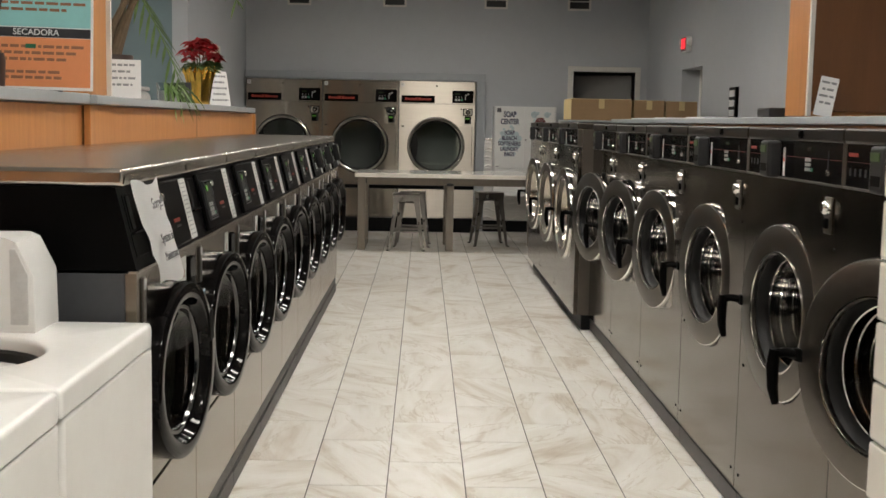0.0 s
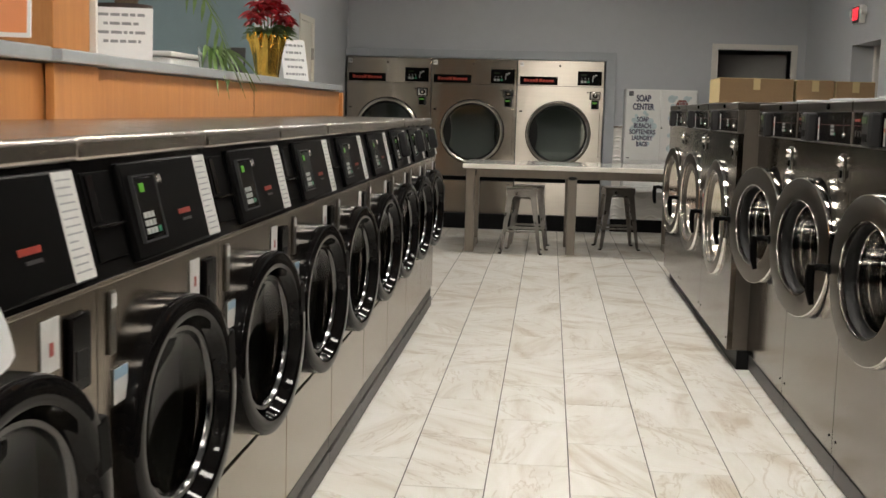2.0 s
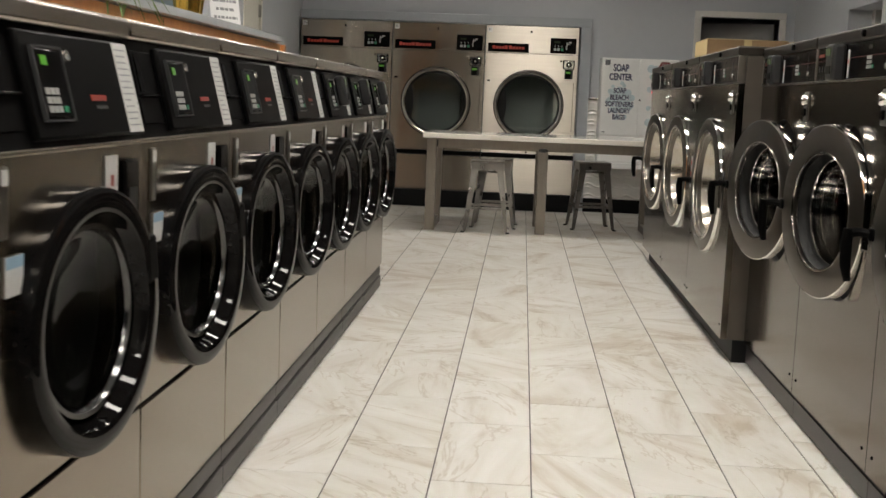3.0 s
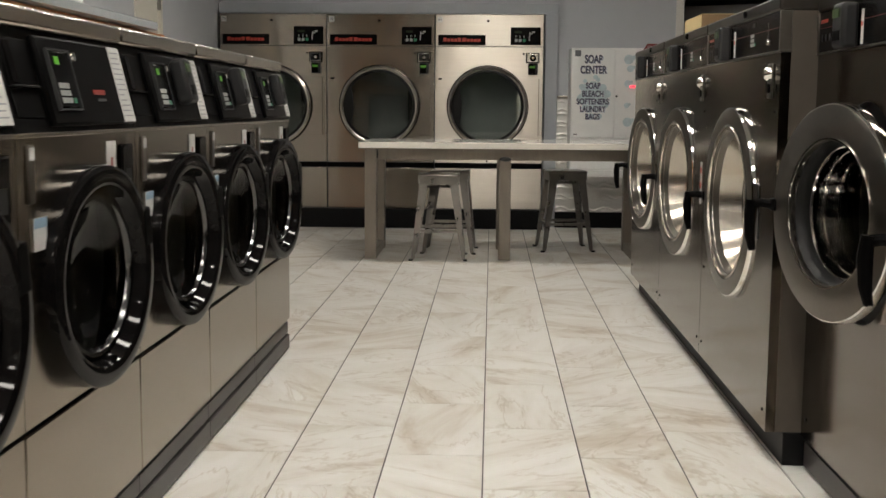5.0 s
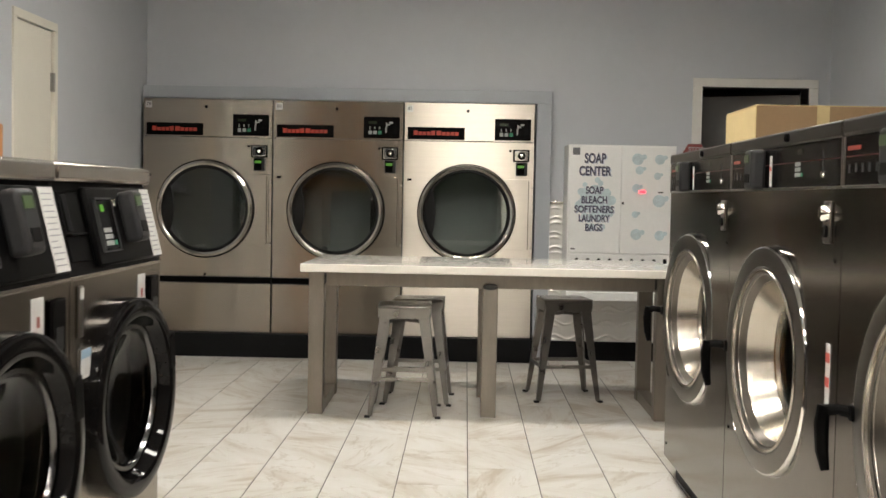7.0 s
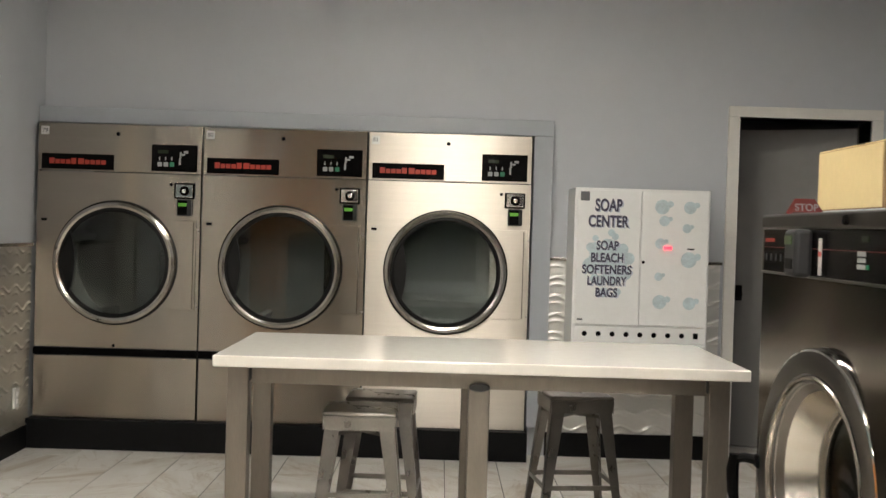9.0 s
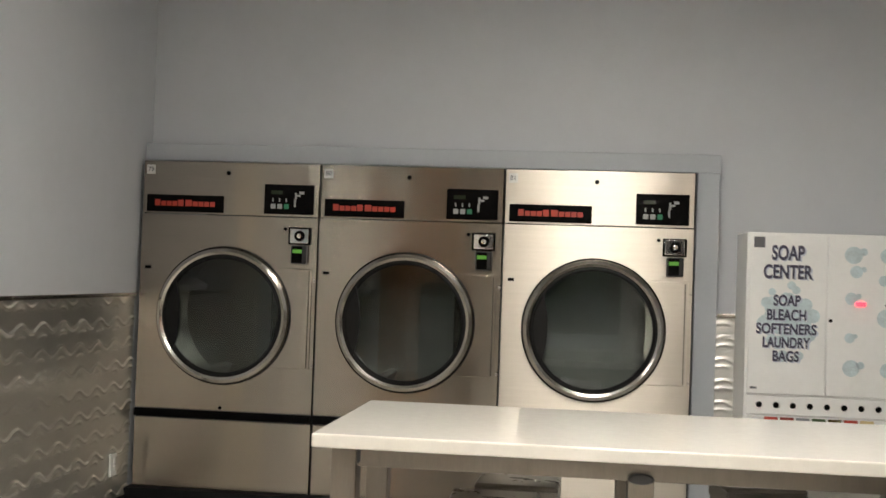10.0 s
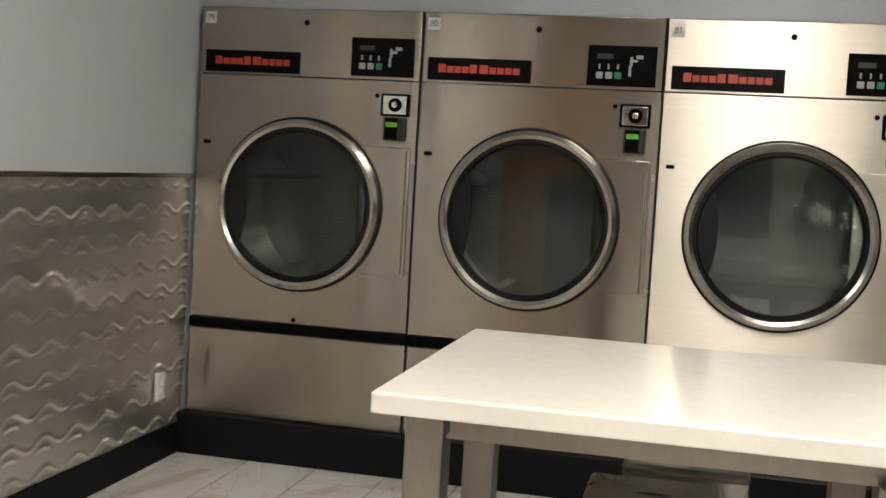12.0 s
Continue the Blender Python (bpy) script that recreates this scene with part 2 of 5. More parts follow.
def marble():
    """Glazed stone-look tile: cream with drifting beige veins, another cut of the pattern on each tile."""
    m, nt, p = material("marble_look_tile")
    c = nt.nodes.new("ShaderNodeTexCoord")
    info = nt.nodes.new("ShaderNodeObjectInfo")
    geo = nt.nodes.new("ShaderNodeNewGeometry")
    chance = nt.nodes.new("ShaderNodeMath")
    nt.links.new(info.outputs["Random"], chance.inputs[0])
    nt.links.new(geo.outputs["Random Per Island"], chance.inputs[1])
    shift = nt.nodes.new("ShaderNodeMath")
    shift.operation = "MULTIPLY"
    shift.inputs[1].default_value = 60
    nt.links.new(chance.outputs[0], shift.inputs[0])
    add = nt.nodes.new("ShaderNodeVectorMath")
    nt.links.new(c.outputs["Object"], add.inputs[0])
    nt.links.new(shift.outputs[0], add.inputs[1])
    swing = nt.nodes.new("ShaderNodeMath")
    swing.operation = "MULTIPLY"
    swing.inputs[1].default_value = 17.0
    nt.links.new(chance.outputs[0], swing.inputs[0])
    wave = nt.nodes.new("ShaderNodeMath")
    wave.operation = "SINE"
    nt.links.new(swing.outputs[0], wave.inputs[0])
    turn = nt.nodes.new("ShaderNodeVectorRotate")
    turn.rotation_type = "Z_AXIS"
    nt.links.new(add.outputs[0], turn.inputs["Vector"])
    nt.links.new(wave.outputs[0], turn.inputs["Angle"])
    mp = nt.nodes.new("ShaderNodeMapping")
    mp.inputs["Scale"].default_value = (6.0, 1.7, 1)
    nt.links.new(turn.outputs[0], mp.inputs["Vector"])
    cloud = node(nt, "ShaderNodeTexNoise", Scale=0.75, Detail=6.0, Roughness=0.6, Distortion=0.9)
    nt.links.new(mp.outputs["Vector"], cloud.inputs["Vector"])
    vein = node(nt, "ShaderNodeTexNoise", Scale=0.6, Detail=5.0, Roughness=0.6, Distortion=1.1)
    nt.links.new(mp.outputs["Vector"], vein.inputs["Vector"])
    r = nt.nodes.new("ShaderNodeValToRGB")
    e = r.color_ramp.elements
    e[0].position, e[0].color = 0.31, (0.50, 0.43, 0.345, 1)
    e[1].position, e[1].color = 0.62, (0.77, 0.755, 0.72, 1)
    mid = e.new(0.47)
    mid.color = (0.70, 0.675, 0.625, 1)
    nt.links.new(cloud.outputs["Fac"], r.inputs["Fac"])
    v = nt.nodes.new("ShaderNodeValToRGB")
    e = v.color_ramp.elements
    e[0].position, e[0].color = 0.488, (1, 1, 1, 1)
    e[1].position, e[1].color = 0.516, (1, 1, 1, 1)
    line = e.new(0.5)
    line.color = (0.60, 0.51, 0.41, 1)
    nt.links.new(vein.outputs["Fac"], v.inputs["Fac"])
    mul = nt.nodes.new("ShaderNodeMix")
    mul.data_type, mul.blend_type = "RGBA", "MULTIPLY"
    mul.inputs[0].default_value = 0.5
    nt.links.new(r.outputs["Color"], mul.inputs[6])
    nt.links.new(v.outputs["Color"], mul.inputs[7])
    nt.links.new(mul.outputs[2], p.inputs["Base Color"])
    rough = node(nt, "ShaderNodeMapRange")
    rough.inputs["To Min"].default_value, rough.inputs["To Max"].default_value = 0.28, 0.42
    nt.links.new(cloud.outputs["Fac"], rough.inputs["Value"])
    nt.links.new(rough.outputs["Result"], p.inputs["Roughness"])
    return m


MARBLE = marble()


def glass(name, tint, rough=0.02, ior=1.45):
    m, nt, p = material(name)
    p.inputs["Base Color"].default_value = (*tint, 1)
    p.inputs["Transmission Weight"].default_value = 1.0
    p.inputs["Roughness"].default_value = rough
    p.inputs["IOR"].default_value = ior
    return m


GLASS_DARK = glass("smoked_glass", (0.30, 0.335, 0.325))
GLASS_MID = glass("dark_smoked_glass", (0.15, 0.155, 0.16))
GLASS_BLACK = glass("black_smoked_glass", (0.13, 0.132, 0.135), ior=1.28)
GLASS_CLEAR = glass("clear_glass", (0.85, 0.88, 0.88))


# ---- mesh helpers ----
def box(bm, x0, x1, y0, y1, z0, z1, bevel=0.0, segments=2):
    m = Matrix.Translation(((x0 + x1) / 2, (y0 + y1) / 2, (z0 + z1) / 2)) @ Matrix.Diagonal((x1 - x0, y1 - y0, z1 - z0, 1))
    plane = bm.faces.layers.int.get("plane") or bm.faces.layers.int.new("plane")
    verts = bmesh.ops.create_cube(bm, size=1, matrix=m)["verts"]
    if bevel:
        edges = list({e for v in verts for e in v.link_edges})
        bmesh.ops.bevel(bm, geom=edges, offset=bevel, segments=segments, affect="EDGES", profile=0.5)
        bm.normal_update()
        sides = ((x0, x1), (y0, y1), (z0, z1))
        for f in bm.faces:
            c = f.calc_center_bounds()
            for k in range(3):
                if abs(f.normal[k]) > 0.999 and min(abs(c[k] - sides[k][0]), abs(c[k] - sides[k][1])) < 1e-5:
                    f[plane] = 1
    return bm


def boxed(x0, x1, y0, y1, z0, z1, bevel=0.0, segments=2):
    return box(bmesh.new(), x0, x1, y0, y1, z0, z1, bevel, segments)


def lathe(bm, profile, segments, m, closed=False):
    """Turns a profile of (radius, height) about the local z axis of m."""
    rings = []
    for r, h in profile:
        rings.append([bm.verts.new(m @ Vector((r * math.cos(math.tau * i / segments), r * math.sin(math.tau * i / segments), h))) for i in range(segments)]
                     if r > 1e-6 else [bm.verts.new(m @ Vector((0, 0, h)))])
    pairs = list(zip(rings, rings[1:])) + ([(rings[-1], rings[0])] if closed else [])
    for a, b in pairs:
        for i in range(segments):
            j = (i + 1) % segments
            if len(a) == 1 and len(b) == 1:
                continue
            if len(a) == 1:
                bm.faces.new((a[0], b[j], b[i]))
            elif len(b) == 1:
                bm.faces.new((a[i], a[j], b[0]))
            else:
                bm.faces.new((a[i], a[j], b[j], b[i]))
    bmesh.ops.recalc_face_normals(bm, faces=bm.faces[:])
    return bm


def turned(profile, segments, m, closed=False):
    return lathe(bmesh.new(), profile, segments, m, closed)


def tube(bm, points, radii, sides=8):
    """A round bar through the points; radii one a point."""
    pts = [Vector(p) for p in points]
    rings = []
    for i, p in enumerate(pts):
        way = (pts[min(i + 1, len(pts) - 1)] - pts[max(i - 1, 0)]).normalized()
        side = way.orthogonal().normalized() if i == 0 else (side - side.dot(way) * way).normalized()
        up = way.cross(side)
        rings.append([bm.verts.new(p + radii[i] * (math.cos(math.tau * k / sides) * side + math.sin(math.tau * k / sides) * up)) for k in range(sides)])
    for a, b in zip(rings, rings[1:]):
        for k in range(sides):
            j = (k + 1) % sides
            bm.faces.new((a[k], a[j], b[j], b[k]))
    bm.faces.new(rings[0][::-1])
    bm.faces.new(rings[-1])
    bmesh.ops.recalc_face_normals(bm, faces=bm.faces[:])
    return bm


def prism(bm, outline, y0, y1, axis="x"):
    """Extrudes an outline of (depth, height) pairs along x, or of (x, z) pairs along y."""
    def at(p, s):
        return (s, p[0], p[1]) if axis == "x" else (p[0], s, p[1])
    a = [bm.verts.new(at(p, y0)) for p in outline]
    b = [bm.verts.new(at(p, y1)) for p in outline]
    n = len(outline)
    for i in range(n):
        j = (i + 1) % n
        bm.faces.new((a[i], a[j], b[j], b[i]))
    bm.faces.new(a[::-1])
    bm.faces.new(b)
    bmesh.ops.recalc_face_normals(bm, faces=bm.faces[:])
    return bm


def holed_plate(bm, x0, x1, z0, z1, y, cx, cz, r, thick=0.012, segments=64):
    """A sheet in the plane y with a round hole, its edges turned back."""
    angles = sorted([math.tau * i / segments for i in range(segments)] + [math.atan2(z - cz, x - cx) % math.tau for x in (x0, x1) for z in (z0, z1)])
    rows = []
    for a in angles:
        c, s = math.cos(a), math.sin(a)
        reach = min([((x1 if c > 0 else x0) - cx) / c if abs(c) > 1e-9 else 1e9, ((z1 if s > 0 else z0) - cz) / s if abs(s) > 1e-9 else 1e9])
        rows.append([bm.verts.new((cx + r * c, y + thick, cz + r * s)), bm.verts.new((cx + r * c, y, cz + r * s)),
                     bm.verts.new((cx + reach * c, y, cz + reach * s)), bm.verts.new((cx + reach * c, y + thick, cz + reach * s))])
    for a, b in zip(rows, rows[1:] + rows[:1]):
        for k in range(3):
            bm.faces.new((a[k], b[k], b[k + 1], a[k + 1]))
    bmesh.ops.remove_doubles(bm, verts=bm.verts[:], dist=1e-5)
    bmesh.ops.recalc_face_normals(bm, faces=bm.faces[:])
    return bm


def mesh_of(bm, name, mat, sharp=35):
    me = bpy.data.meshes.new(name)
    plane = bm.faces.layers.int.get("plane")
    curved = [plane is None or f[plane] == 0 for f in bm.faces]
    if plane is not None:
        bm.faces.layers.int.remove(plane)
    bm.to_mesh(me)
    bm.free()
    me.materials.append(mat)
    me.set_sharp_from_angle(angle=radians(sharp))
    me.polygons.foreach_set("use_smooth", curved)
    return me


def part(name, bm, mat, parent, label=""):
    ob = new(name, mesh_of(bm, name, mat))
    ob.parent = parent
    return tagged(ob, label)


def thing(name, label, category, group="", kind="", at=None):
    ob = new(name)
    if at is not None:
        ob.matrix_world = at
    return tagged(ob, label, category, group, kind)


def solid(name, bm, mat, label, category, group="", kind=""):
    return tagged(new(name, mesh_of(bm, name, mat)), label, category, group, kind)


def lettering(name, words, size, mat, parent, m, label="", width=0.0, bold=0.012):
    """Words as flat raised letters, centred, in the plane of m's x and y."""
    cu = bpy.data.curves.new(name, "FONT")
    cu.body, cu.size, cu.align_x, cu.align_y, cu.extrude, cu.offset = words, size, "CENTER", "CENTER", 0.0006, size * bold
    tmp = bpy.data.objects.new(name, cu)
    me = bpy.data.meshes.new_from_object(tmp)
    bpy.data.objects.remove(tmp)
    xs = [v.co.x for v in me.vertices]
    me.transform(m @ Matrix.Diagonal((width / (max(xs) - min(xs)) if width else 1, 1, 1, 1)))
    me.materials.clear()
    me.materials.append(mat)
    ob = new(name, me)
    ob.parent = parent
    return tagged(ob, label)


def facing(x, y, z, lean=0):
    """Where words or discs on a front (towards -y) stand."""
    return Matrix.Translation((x, y, z)) @ Matrix.Rotation(radians(90 - lean), 4, "X")


# ---- the shell of the room ----
LEFT, FAR, RIGHT, TOP = -2.1, 14.40, 3.08, 3.25


def wall(name, bm, mat=None, label="grey painted plaster wall"):
    return solid(name, bm, mat or WALL, label, "wall", kind="structure")


floor_slab = solid("floor", boxed(-5.2, 6.0, -3.2, 17.5, -0.2, 0.0), GROUT, "pale marble-look tiled floor with thin grey joints", "floor", kind="structure")
solid("ceiling", boxed(-5.2, 6.0, -3.2, 17.5, TOP, TOP + 0.2), CEIL, "unseen matt ceiling, greyed to cut its bounced light", "ceiling", kind="structure")

# far wall: recess for the dryers, doorway at the right
bm = bmesh.new()
box(bm, -2.3, 0.885, FAR, FAR + 0.2, 1.955, TOP)
box(bm, 0.885, 2.12, FAR, FAR + 0.2, 0, TOP)
box(bm, 2.12, 2.92, FAR, FAR + 0.2, 2.10, TOP)
box(bm, 2.92, 3.3, FAR, FAR + 0.2, 0, TOP)
wall("wall_far", bm)
wall("wall_behind_dryers", boxed(-2.3, 0.95, 15.35, 15.45, 0, TOP))
# left wall with the store-room door, and its return towards the counter
bm = bmesh.new()
box(bm, LEFT - 0.15, LEFT, 10.72, 11.80, 0, TOP)
box(bm, LEFT - 0.15, LEFT, 11.80, 12.44, 2.16, TOP)
box(bm, LEFT - 0.15, LEFT, 12.44, 15.3, 0, TOP)
wall("wall_left", bm)
wall("wall_teal", boxed(-5.2, LEFT - 0.15, 10.72, 10.87, 0, TOP), TEAL, "teal painted wall behind the counter")
wall("wall_office", boxed(-5.2, -5.05, -3.2, 10.72, 0, TOP), TEAL, "teal painted side wall")
# right wall with a passage
bm = bmesh.new()
box(bm, RIGHT, RIGHT + 0.3, -3.2, 11.42, 0, TOP)
box(bm, RIGHT, RIGHT + 0.3, 11.42, 12.38, 2.05, TOP)
box(bm, RIGHT, RIGHT + 0.3, 12.38, 14.4, 0, TOP)
wall("wall_right", bm)
wf = wall("wall_front", boxed(-5.2, 6.0, -3.2, -3.05, 0, TOP))
# Unseen dark pane, added so the steel mirrors less of the front wall.
part("reflection_pane", boxed(-4.9, 2.9, -3.05, -3.03, 0.3, 2.9), DARK_PANE, wf, "unseen dark pane added to darken reflections in the steel")
wall("wall_passage", boxed(4.4, 4.5, 10.5, 13.5, 0, TOP))
# Box added behind the ajar door, in a darker grey to stay dark.
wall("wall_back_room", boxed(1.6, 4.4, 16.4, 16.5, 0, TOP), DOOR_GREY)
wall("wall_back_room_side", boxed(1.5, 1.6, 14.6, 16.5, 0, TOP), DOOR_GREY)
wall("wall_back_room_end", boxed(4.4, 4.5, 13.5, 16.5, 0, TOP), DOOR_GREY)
wall("wall_passage_side", boxed(3.38, 4.4, 10.4, 10.5, 0, TOP))

# frame round the dryers
bm = bmesh.new()
box(bm, 0.868, 0.985, 14.30, FAR - 0.002, 0.19, 1.94, 0.004)
box(bm, LEFT + 0.002, 0.985, 14.30, FAR - 0.002, 1.94, 2.035, 0.004)
solid("trim_dryers", bm, TRIM, "pale grey painted casing round the dryers", "trim", kind="structure")
bm = boxed(LEFT + 0.002, 0.868, 14.165, FAR, 0.004, 0.18, 0.003)
solid("plinth", bm, BLACK_BASE, "black vinyl plinth under the dryers", "plinth", kind="structure")

# skirtings
solid("baseboard_left", boxed(LEFT + 0.002, LEFT + 0.016, 12.46, 14.16, 0.004, 0.14, 0.003), BLACK_BASE, "black vinyl skirting", "baseboard", kind="structure")
solid("baseboard_far", boxed(0.99, 2.045, FAR - 0.016, FAR - 0.002, 0.004, 0.15, 0.003), BLACK_BASE, "black vinyl skirting", "baseboard", kind="structure")


def embossed(name, length, z0, z1, m, label):
    """A sheet pressed with rows of waves and small arcs between them."""
    ns, nz = int(length / 0.011), int((z1 - z0) / 0.0034)
    s = np.linspace(0, length, ns)
    z = np.linspace(z0, z1, nz)
    S, Z = np.meshgrid(s, z, indexing="ij")
    H = np.zeros_like(S)
    lam, step = 0.205, 0.112
    k = 0
    zz = z0 + 0.03
    while zz < z1 + 0.05:
        strong = 1.0 if k % 2 == 0 else 0.65
        ph = 0.0 if k % 2 == 0 else 0.35
        path = zz + 0.018 * np.sin(math.tau * (S / lam) + ph)
        d = Z - path
        H += strong * 0.0078 * np.exp(-(d / 0.0068) ** 2)
        cycle = ((S / lam + ph / math.tau - 0.25 + 0.5) % 1.0) - 0.5
        arc = zz - 0.022 - 0.035 * (cycle / 0.25) ** 2 * 0.5
        H += strong * 0.0058 * np.exp(-((Z - arc) / 0.0075) ** 2) * np.exp(-(cycle / 0.20) ** 4)
        zz += step
        k += 1
    V = [tuple(m @ Vector((a, -h, b))) for a, b, h in zip(S.ravel(), Z.ravel(), H.ravel())]
    F = [(i * nz + j, (i + 1) * nz + j, (i + 1) * nz + j + 1, i * nz + j + 1) for i in range(ns - 1) for j in range(nz - 1)]
    me = bpy.data.meshes.new(name)
    me.from_pydata(V, [], F)
    me.materials.append(WAVY)
    me.polygons.foreach_set("use_smooth", [True] * len(me.polygons))
    ob = tagged(new(name, me), label, "wall panel", kind="structure")
    return ob


w = embossed("wainscot_left", 1.72, 0.14, 1.195, pose(LEFT + 0.006, 12.49, 0, 0, 0, 90), "embossed wavy sheet-metal wainscot")
part("cap_strip", boxed(LEFT + 0.001, LEFT + 0.02, 12.49, 14.21, 1.195, 1.215, 0.003), STEEL_TOP, w, "thin metal cap strip")
w = embossed("wainscot_far", 1.04, 0.15, 1.195, pose(0.99, FAR - 0.006, 0), "embossed wavy sheet-metal wainscot")
part("cap_strip", boxed(0.99, 2.04, FAR - 0.02, FAR - 0.001, 1.195, 1.215, 0.003), STEEL_TOP, w, "thin metal cap strip")


def outlet(m):
    t = thing("outlet", "white plastic wall outlet on the metal wainscot", "outlet", at=m)
    part("cover_plate", boxed(-0.035, 0.035, -0.014, 0.0, -0.058, 0.058, 0.003), WHITE_ENAMEL, t)
    for z in (-0.02, 0.02):
        part("socket", boxed(-0.014, 0.014, -0.017, -0.014, z - 0.013, z + 0.013, 0.001), WHITE_CABINET, t)


outlet(pose(LEFT + 0.014, 13.97, 0.33, 0, 0, 90))


# doors of the setting
def plain_door():
    d = thing("door_1", "closed cream-painted flush door with steel hinges", "door", kind="structure")
    part("leaf", boxed(LEFT - 0.05, LEFT - 0.008, 11.842, 12.398, 0.01, 2.157, 0.003), CREAM, d)
    bm = bmesh.new()
    box(bm, LEFT - 0.1, LEFT + 0.012, 12.40, 12.455, 0.004, 2.16, 0.004)
    box(bm, LEFT - 0.1, LEFT + 0.012, 11.785, 11.84, 0.004, 2.16, 0.004)
    box(bm, LEFT - 0.1, LEFT + 0.012, 11.785, 12.455, 2.16, 2.21, 0.004)
    part("door_frame", bm, CREAM, d)
    for z in (0.3, 1.03, 1.86):
        bm = boxed(LEFT - 0.006, LEFT + 0.004, 12.372, 12.418, z - 0.055, z + 0.055, 0.002)
        tube(bm, [(LEFT + 0.008, 12.40, z - 0.055), (LEFT + 0.008, 12.40, z + 0.055)], [0.007, 0.007])
        part("hinge", bm, BRASS, d, "dull steel hinge")


plain_door()


def back_door():
    d = thing("door_2", "grey flush door standing ajar into a dark back room", "door", kind="structure")
    bm = bmesh.new()
    box(bm, 2.05, 2.12, FAR - 0.02, FAR + 0.21, 0.004, 2.10, 0.004)
    box(bm, 2.92, 2.99, FAR - 0.02, FAR + 0.21, 0.004, 2.10, 0.004)
    box(bm, 2.05, 2.99, FAR - 0.02, FAR + 0.21, 2.10, 2.165, 0.004)
    part("door_frame", bm, TRIM_WHITE, d, "off-white painted door frame")
    m = pose(2.91, FAR + 0.2, 0, 0, 0, -24)
    bm = boxed(-0.78, 0, 0, 0.045, 0.012, 2.07, 0.003)
    bmesh.ops.transform(bm, matrix=m, verts=bm.verts[:])
    leaf = part("leaf", bm, DOOR_GREY, d)
    bm = turned([(0, 0.062), (0.02, 0.06), (0.027, 0.045), (0.022, 0.03), (0.01, 0.022), (0.01, 0.006), (0.03, 0.005), (0.03, 0)], 20, m @ facing(-0.70, 0, 1.0))
    part("door_knob", bm, BLACK_GLOSS, leaf, "dark round knob")
    bm = boxed(-0.725, -0.675, -0.006, 0, 0.96, 1.06, 0.003)
    bmesh.ops.transform(bm, matrix=m, verts=bm.verts[:])
    part("lock_plate", bm, BLACK_PANEL, leaf)


back_door()


def passage_trim():
    d = thing("door_3", "open passage with a pale painted jamb", "doorway", kind="structure")
    bm = bmesh.new()
    box(bm, RIGHT + 0.2, RIGHT + 0.36, 12.30, 12.379, 0.004, 2.05, 0.004)
    box(bm, RIGHT + 0.31, RIGHT + 0.38, 12.20, 12.30, 0.004, 2.05, 0.004)
    part("jamb", bm, TRIM_WHITE, d)


passage_trim()


# ---- ceiling lights and high wall vents ----
def ceiling_light(x, y, w, l):
    t = thing("ceiling_light", "recessed fluorescent ceiling light with white diffuser", "ceiling light", "ceiling lights", at=pose(x, y, TOP))
    bm = bmesh.new()
    for a, b, c, d in ((-w / 2 - 0.03, -w / 2, -l / 2 - 0.03, l / 2 + 0.03), (w / 2, w / 2 + 0.03, -l / 2 - 0.03, l / 2 + 0.03),
                       (-w / 2, w / 2, -l / 2 - 0.03, -l / 2), (-w / 2, w / 2, l / 2, l / 2 + 0.03)):
        box(bm, a, b, c, d, -0.05, -0.001, 0.004)
    part("frame", bm, WHITE_CABINET, t)
    part("diffuser", boxed(-w / 2 + 0.001, w / 2 - 0.001, -l / 2 + 0.001, l / 2 - 0.001, -0.035, -0.005), DIM_LIGHT, t, "glowing white diffuser")


for y in (-2.0, -0.2, 1.6, 3.4, 5.2, 7.0, 8.8):
    ceiling_light(0.45, y, 0.90, 0.30)
ceiling_light(0.40, 11.6, 0.90, 0.30)
for y in (0.5, 4.5, 8.5):
    ceiling_light(-3.2, y, 0.90, 0.30)


def wall_vent(x):
    t = thing("wall_vent", "white framed wall vent with dark slots", "vent", "high wall vents", at=pose(x, FAR, 2.87))
    bm = bmesh.new()
    for a, b, c, d in ((-0.15, -0.125, 0, 0.33), (0.125, 0.15, 0, 0.33), (-0.125, 0.125, 0, 0.025), (-0.125, 0.125, 0.305, 0.33)):
        box(bm, a, b, -0.018, 0.001, c, d, 0.003)
    part("frame", bm, TRIM_WHITE, t)
    part("backing", boxed(-0.125, 0.125, -0.004, 0.001, 0.025, 0.305), DARK_GREY, t, "dark opening")
    for z in (0.115, 0.21):
        part("slat", boxed(-0.125, 0.125, -0.016, -0.004, z - 0.006, z + 0.006, 0.002), TRIM_WHITE, t)


for x in (-1.42, -0.20, 1.10, 2.17):
    wall_vent(x)


# ---- counter on the left and half wall on the right ----
def half_wall(name, x0, x1, y0, y1, label, top=1.46):
    ob = solid(name, boxed(x0, x1, y0, y1, 0.004, top, 0.004), OAK, label, "half wall", kind="structure")
    return ob


hw = half_wall("half_wall_left", -1.52, -1.31, -1.0, 9.60, "oak veneered half wall behind the washers")
part("end_panel", boxed(-1.55, -1.285, 9.60, 9.66, 0.004, 1.455, 0.004), OAK, hw)
part("pilaster", boxed(-1.30, -1.27, 4.52, 4.87, 0.004, 1.462, 0.003), OAK, hw)
bm = bmesh.new()
box(bm, -1.62, -1.265, -1.0, 4.50, 1.465, 1.51, 0.006)
box(bm, -1.62, -1.235, 4.50, 4.88, 1.465, 1.505, 0.006)
box(bm, -1.62, -1.265, 4.88, 9.48, 1.465, 1.505, 0.006)
part("ledge", bm, LEDGE, hw, "grey laminate ledge")
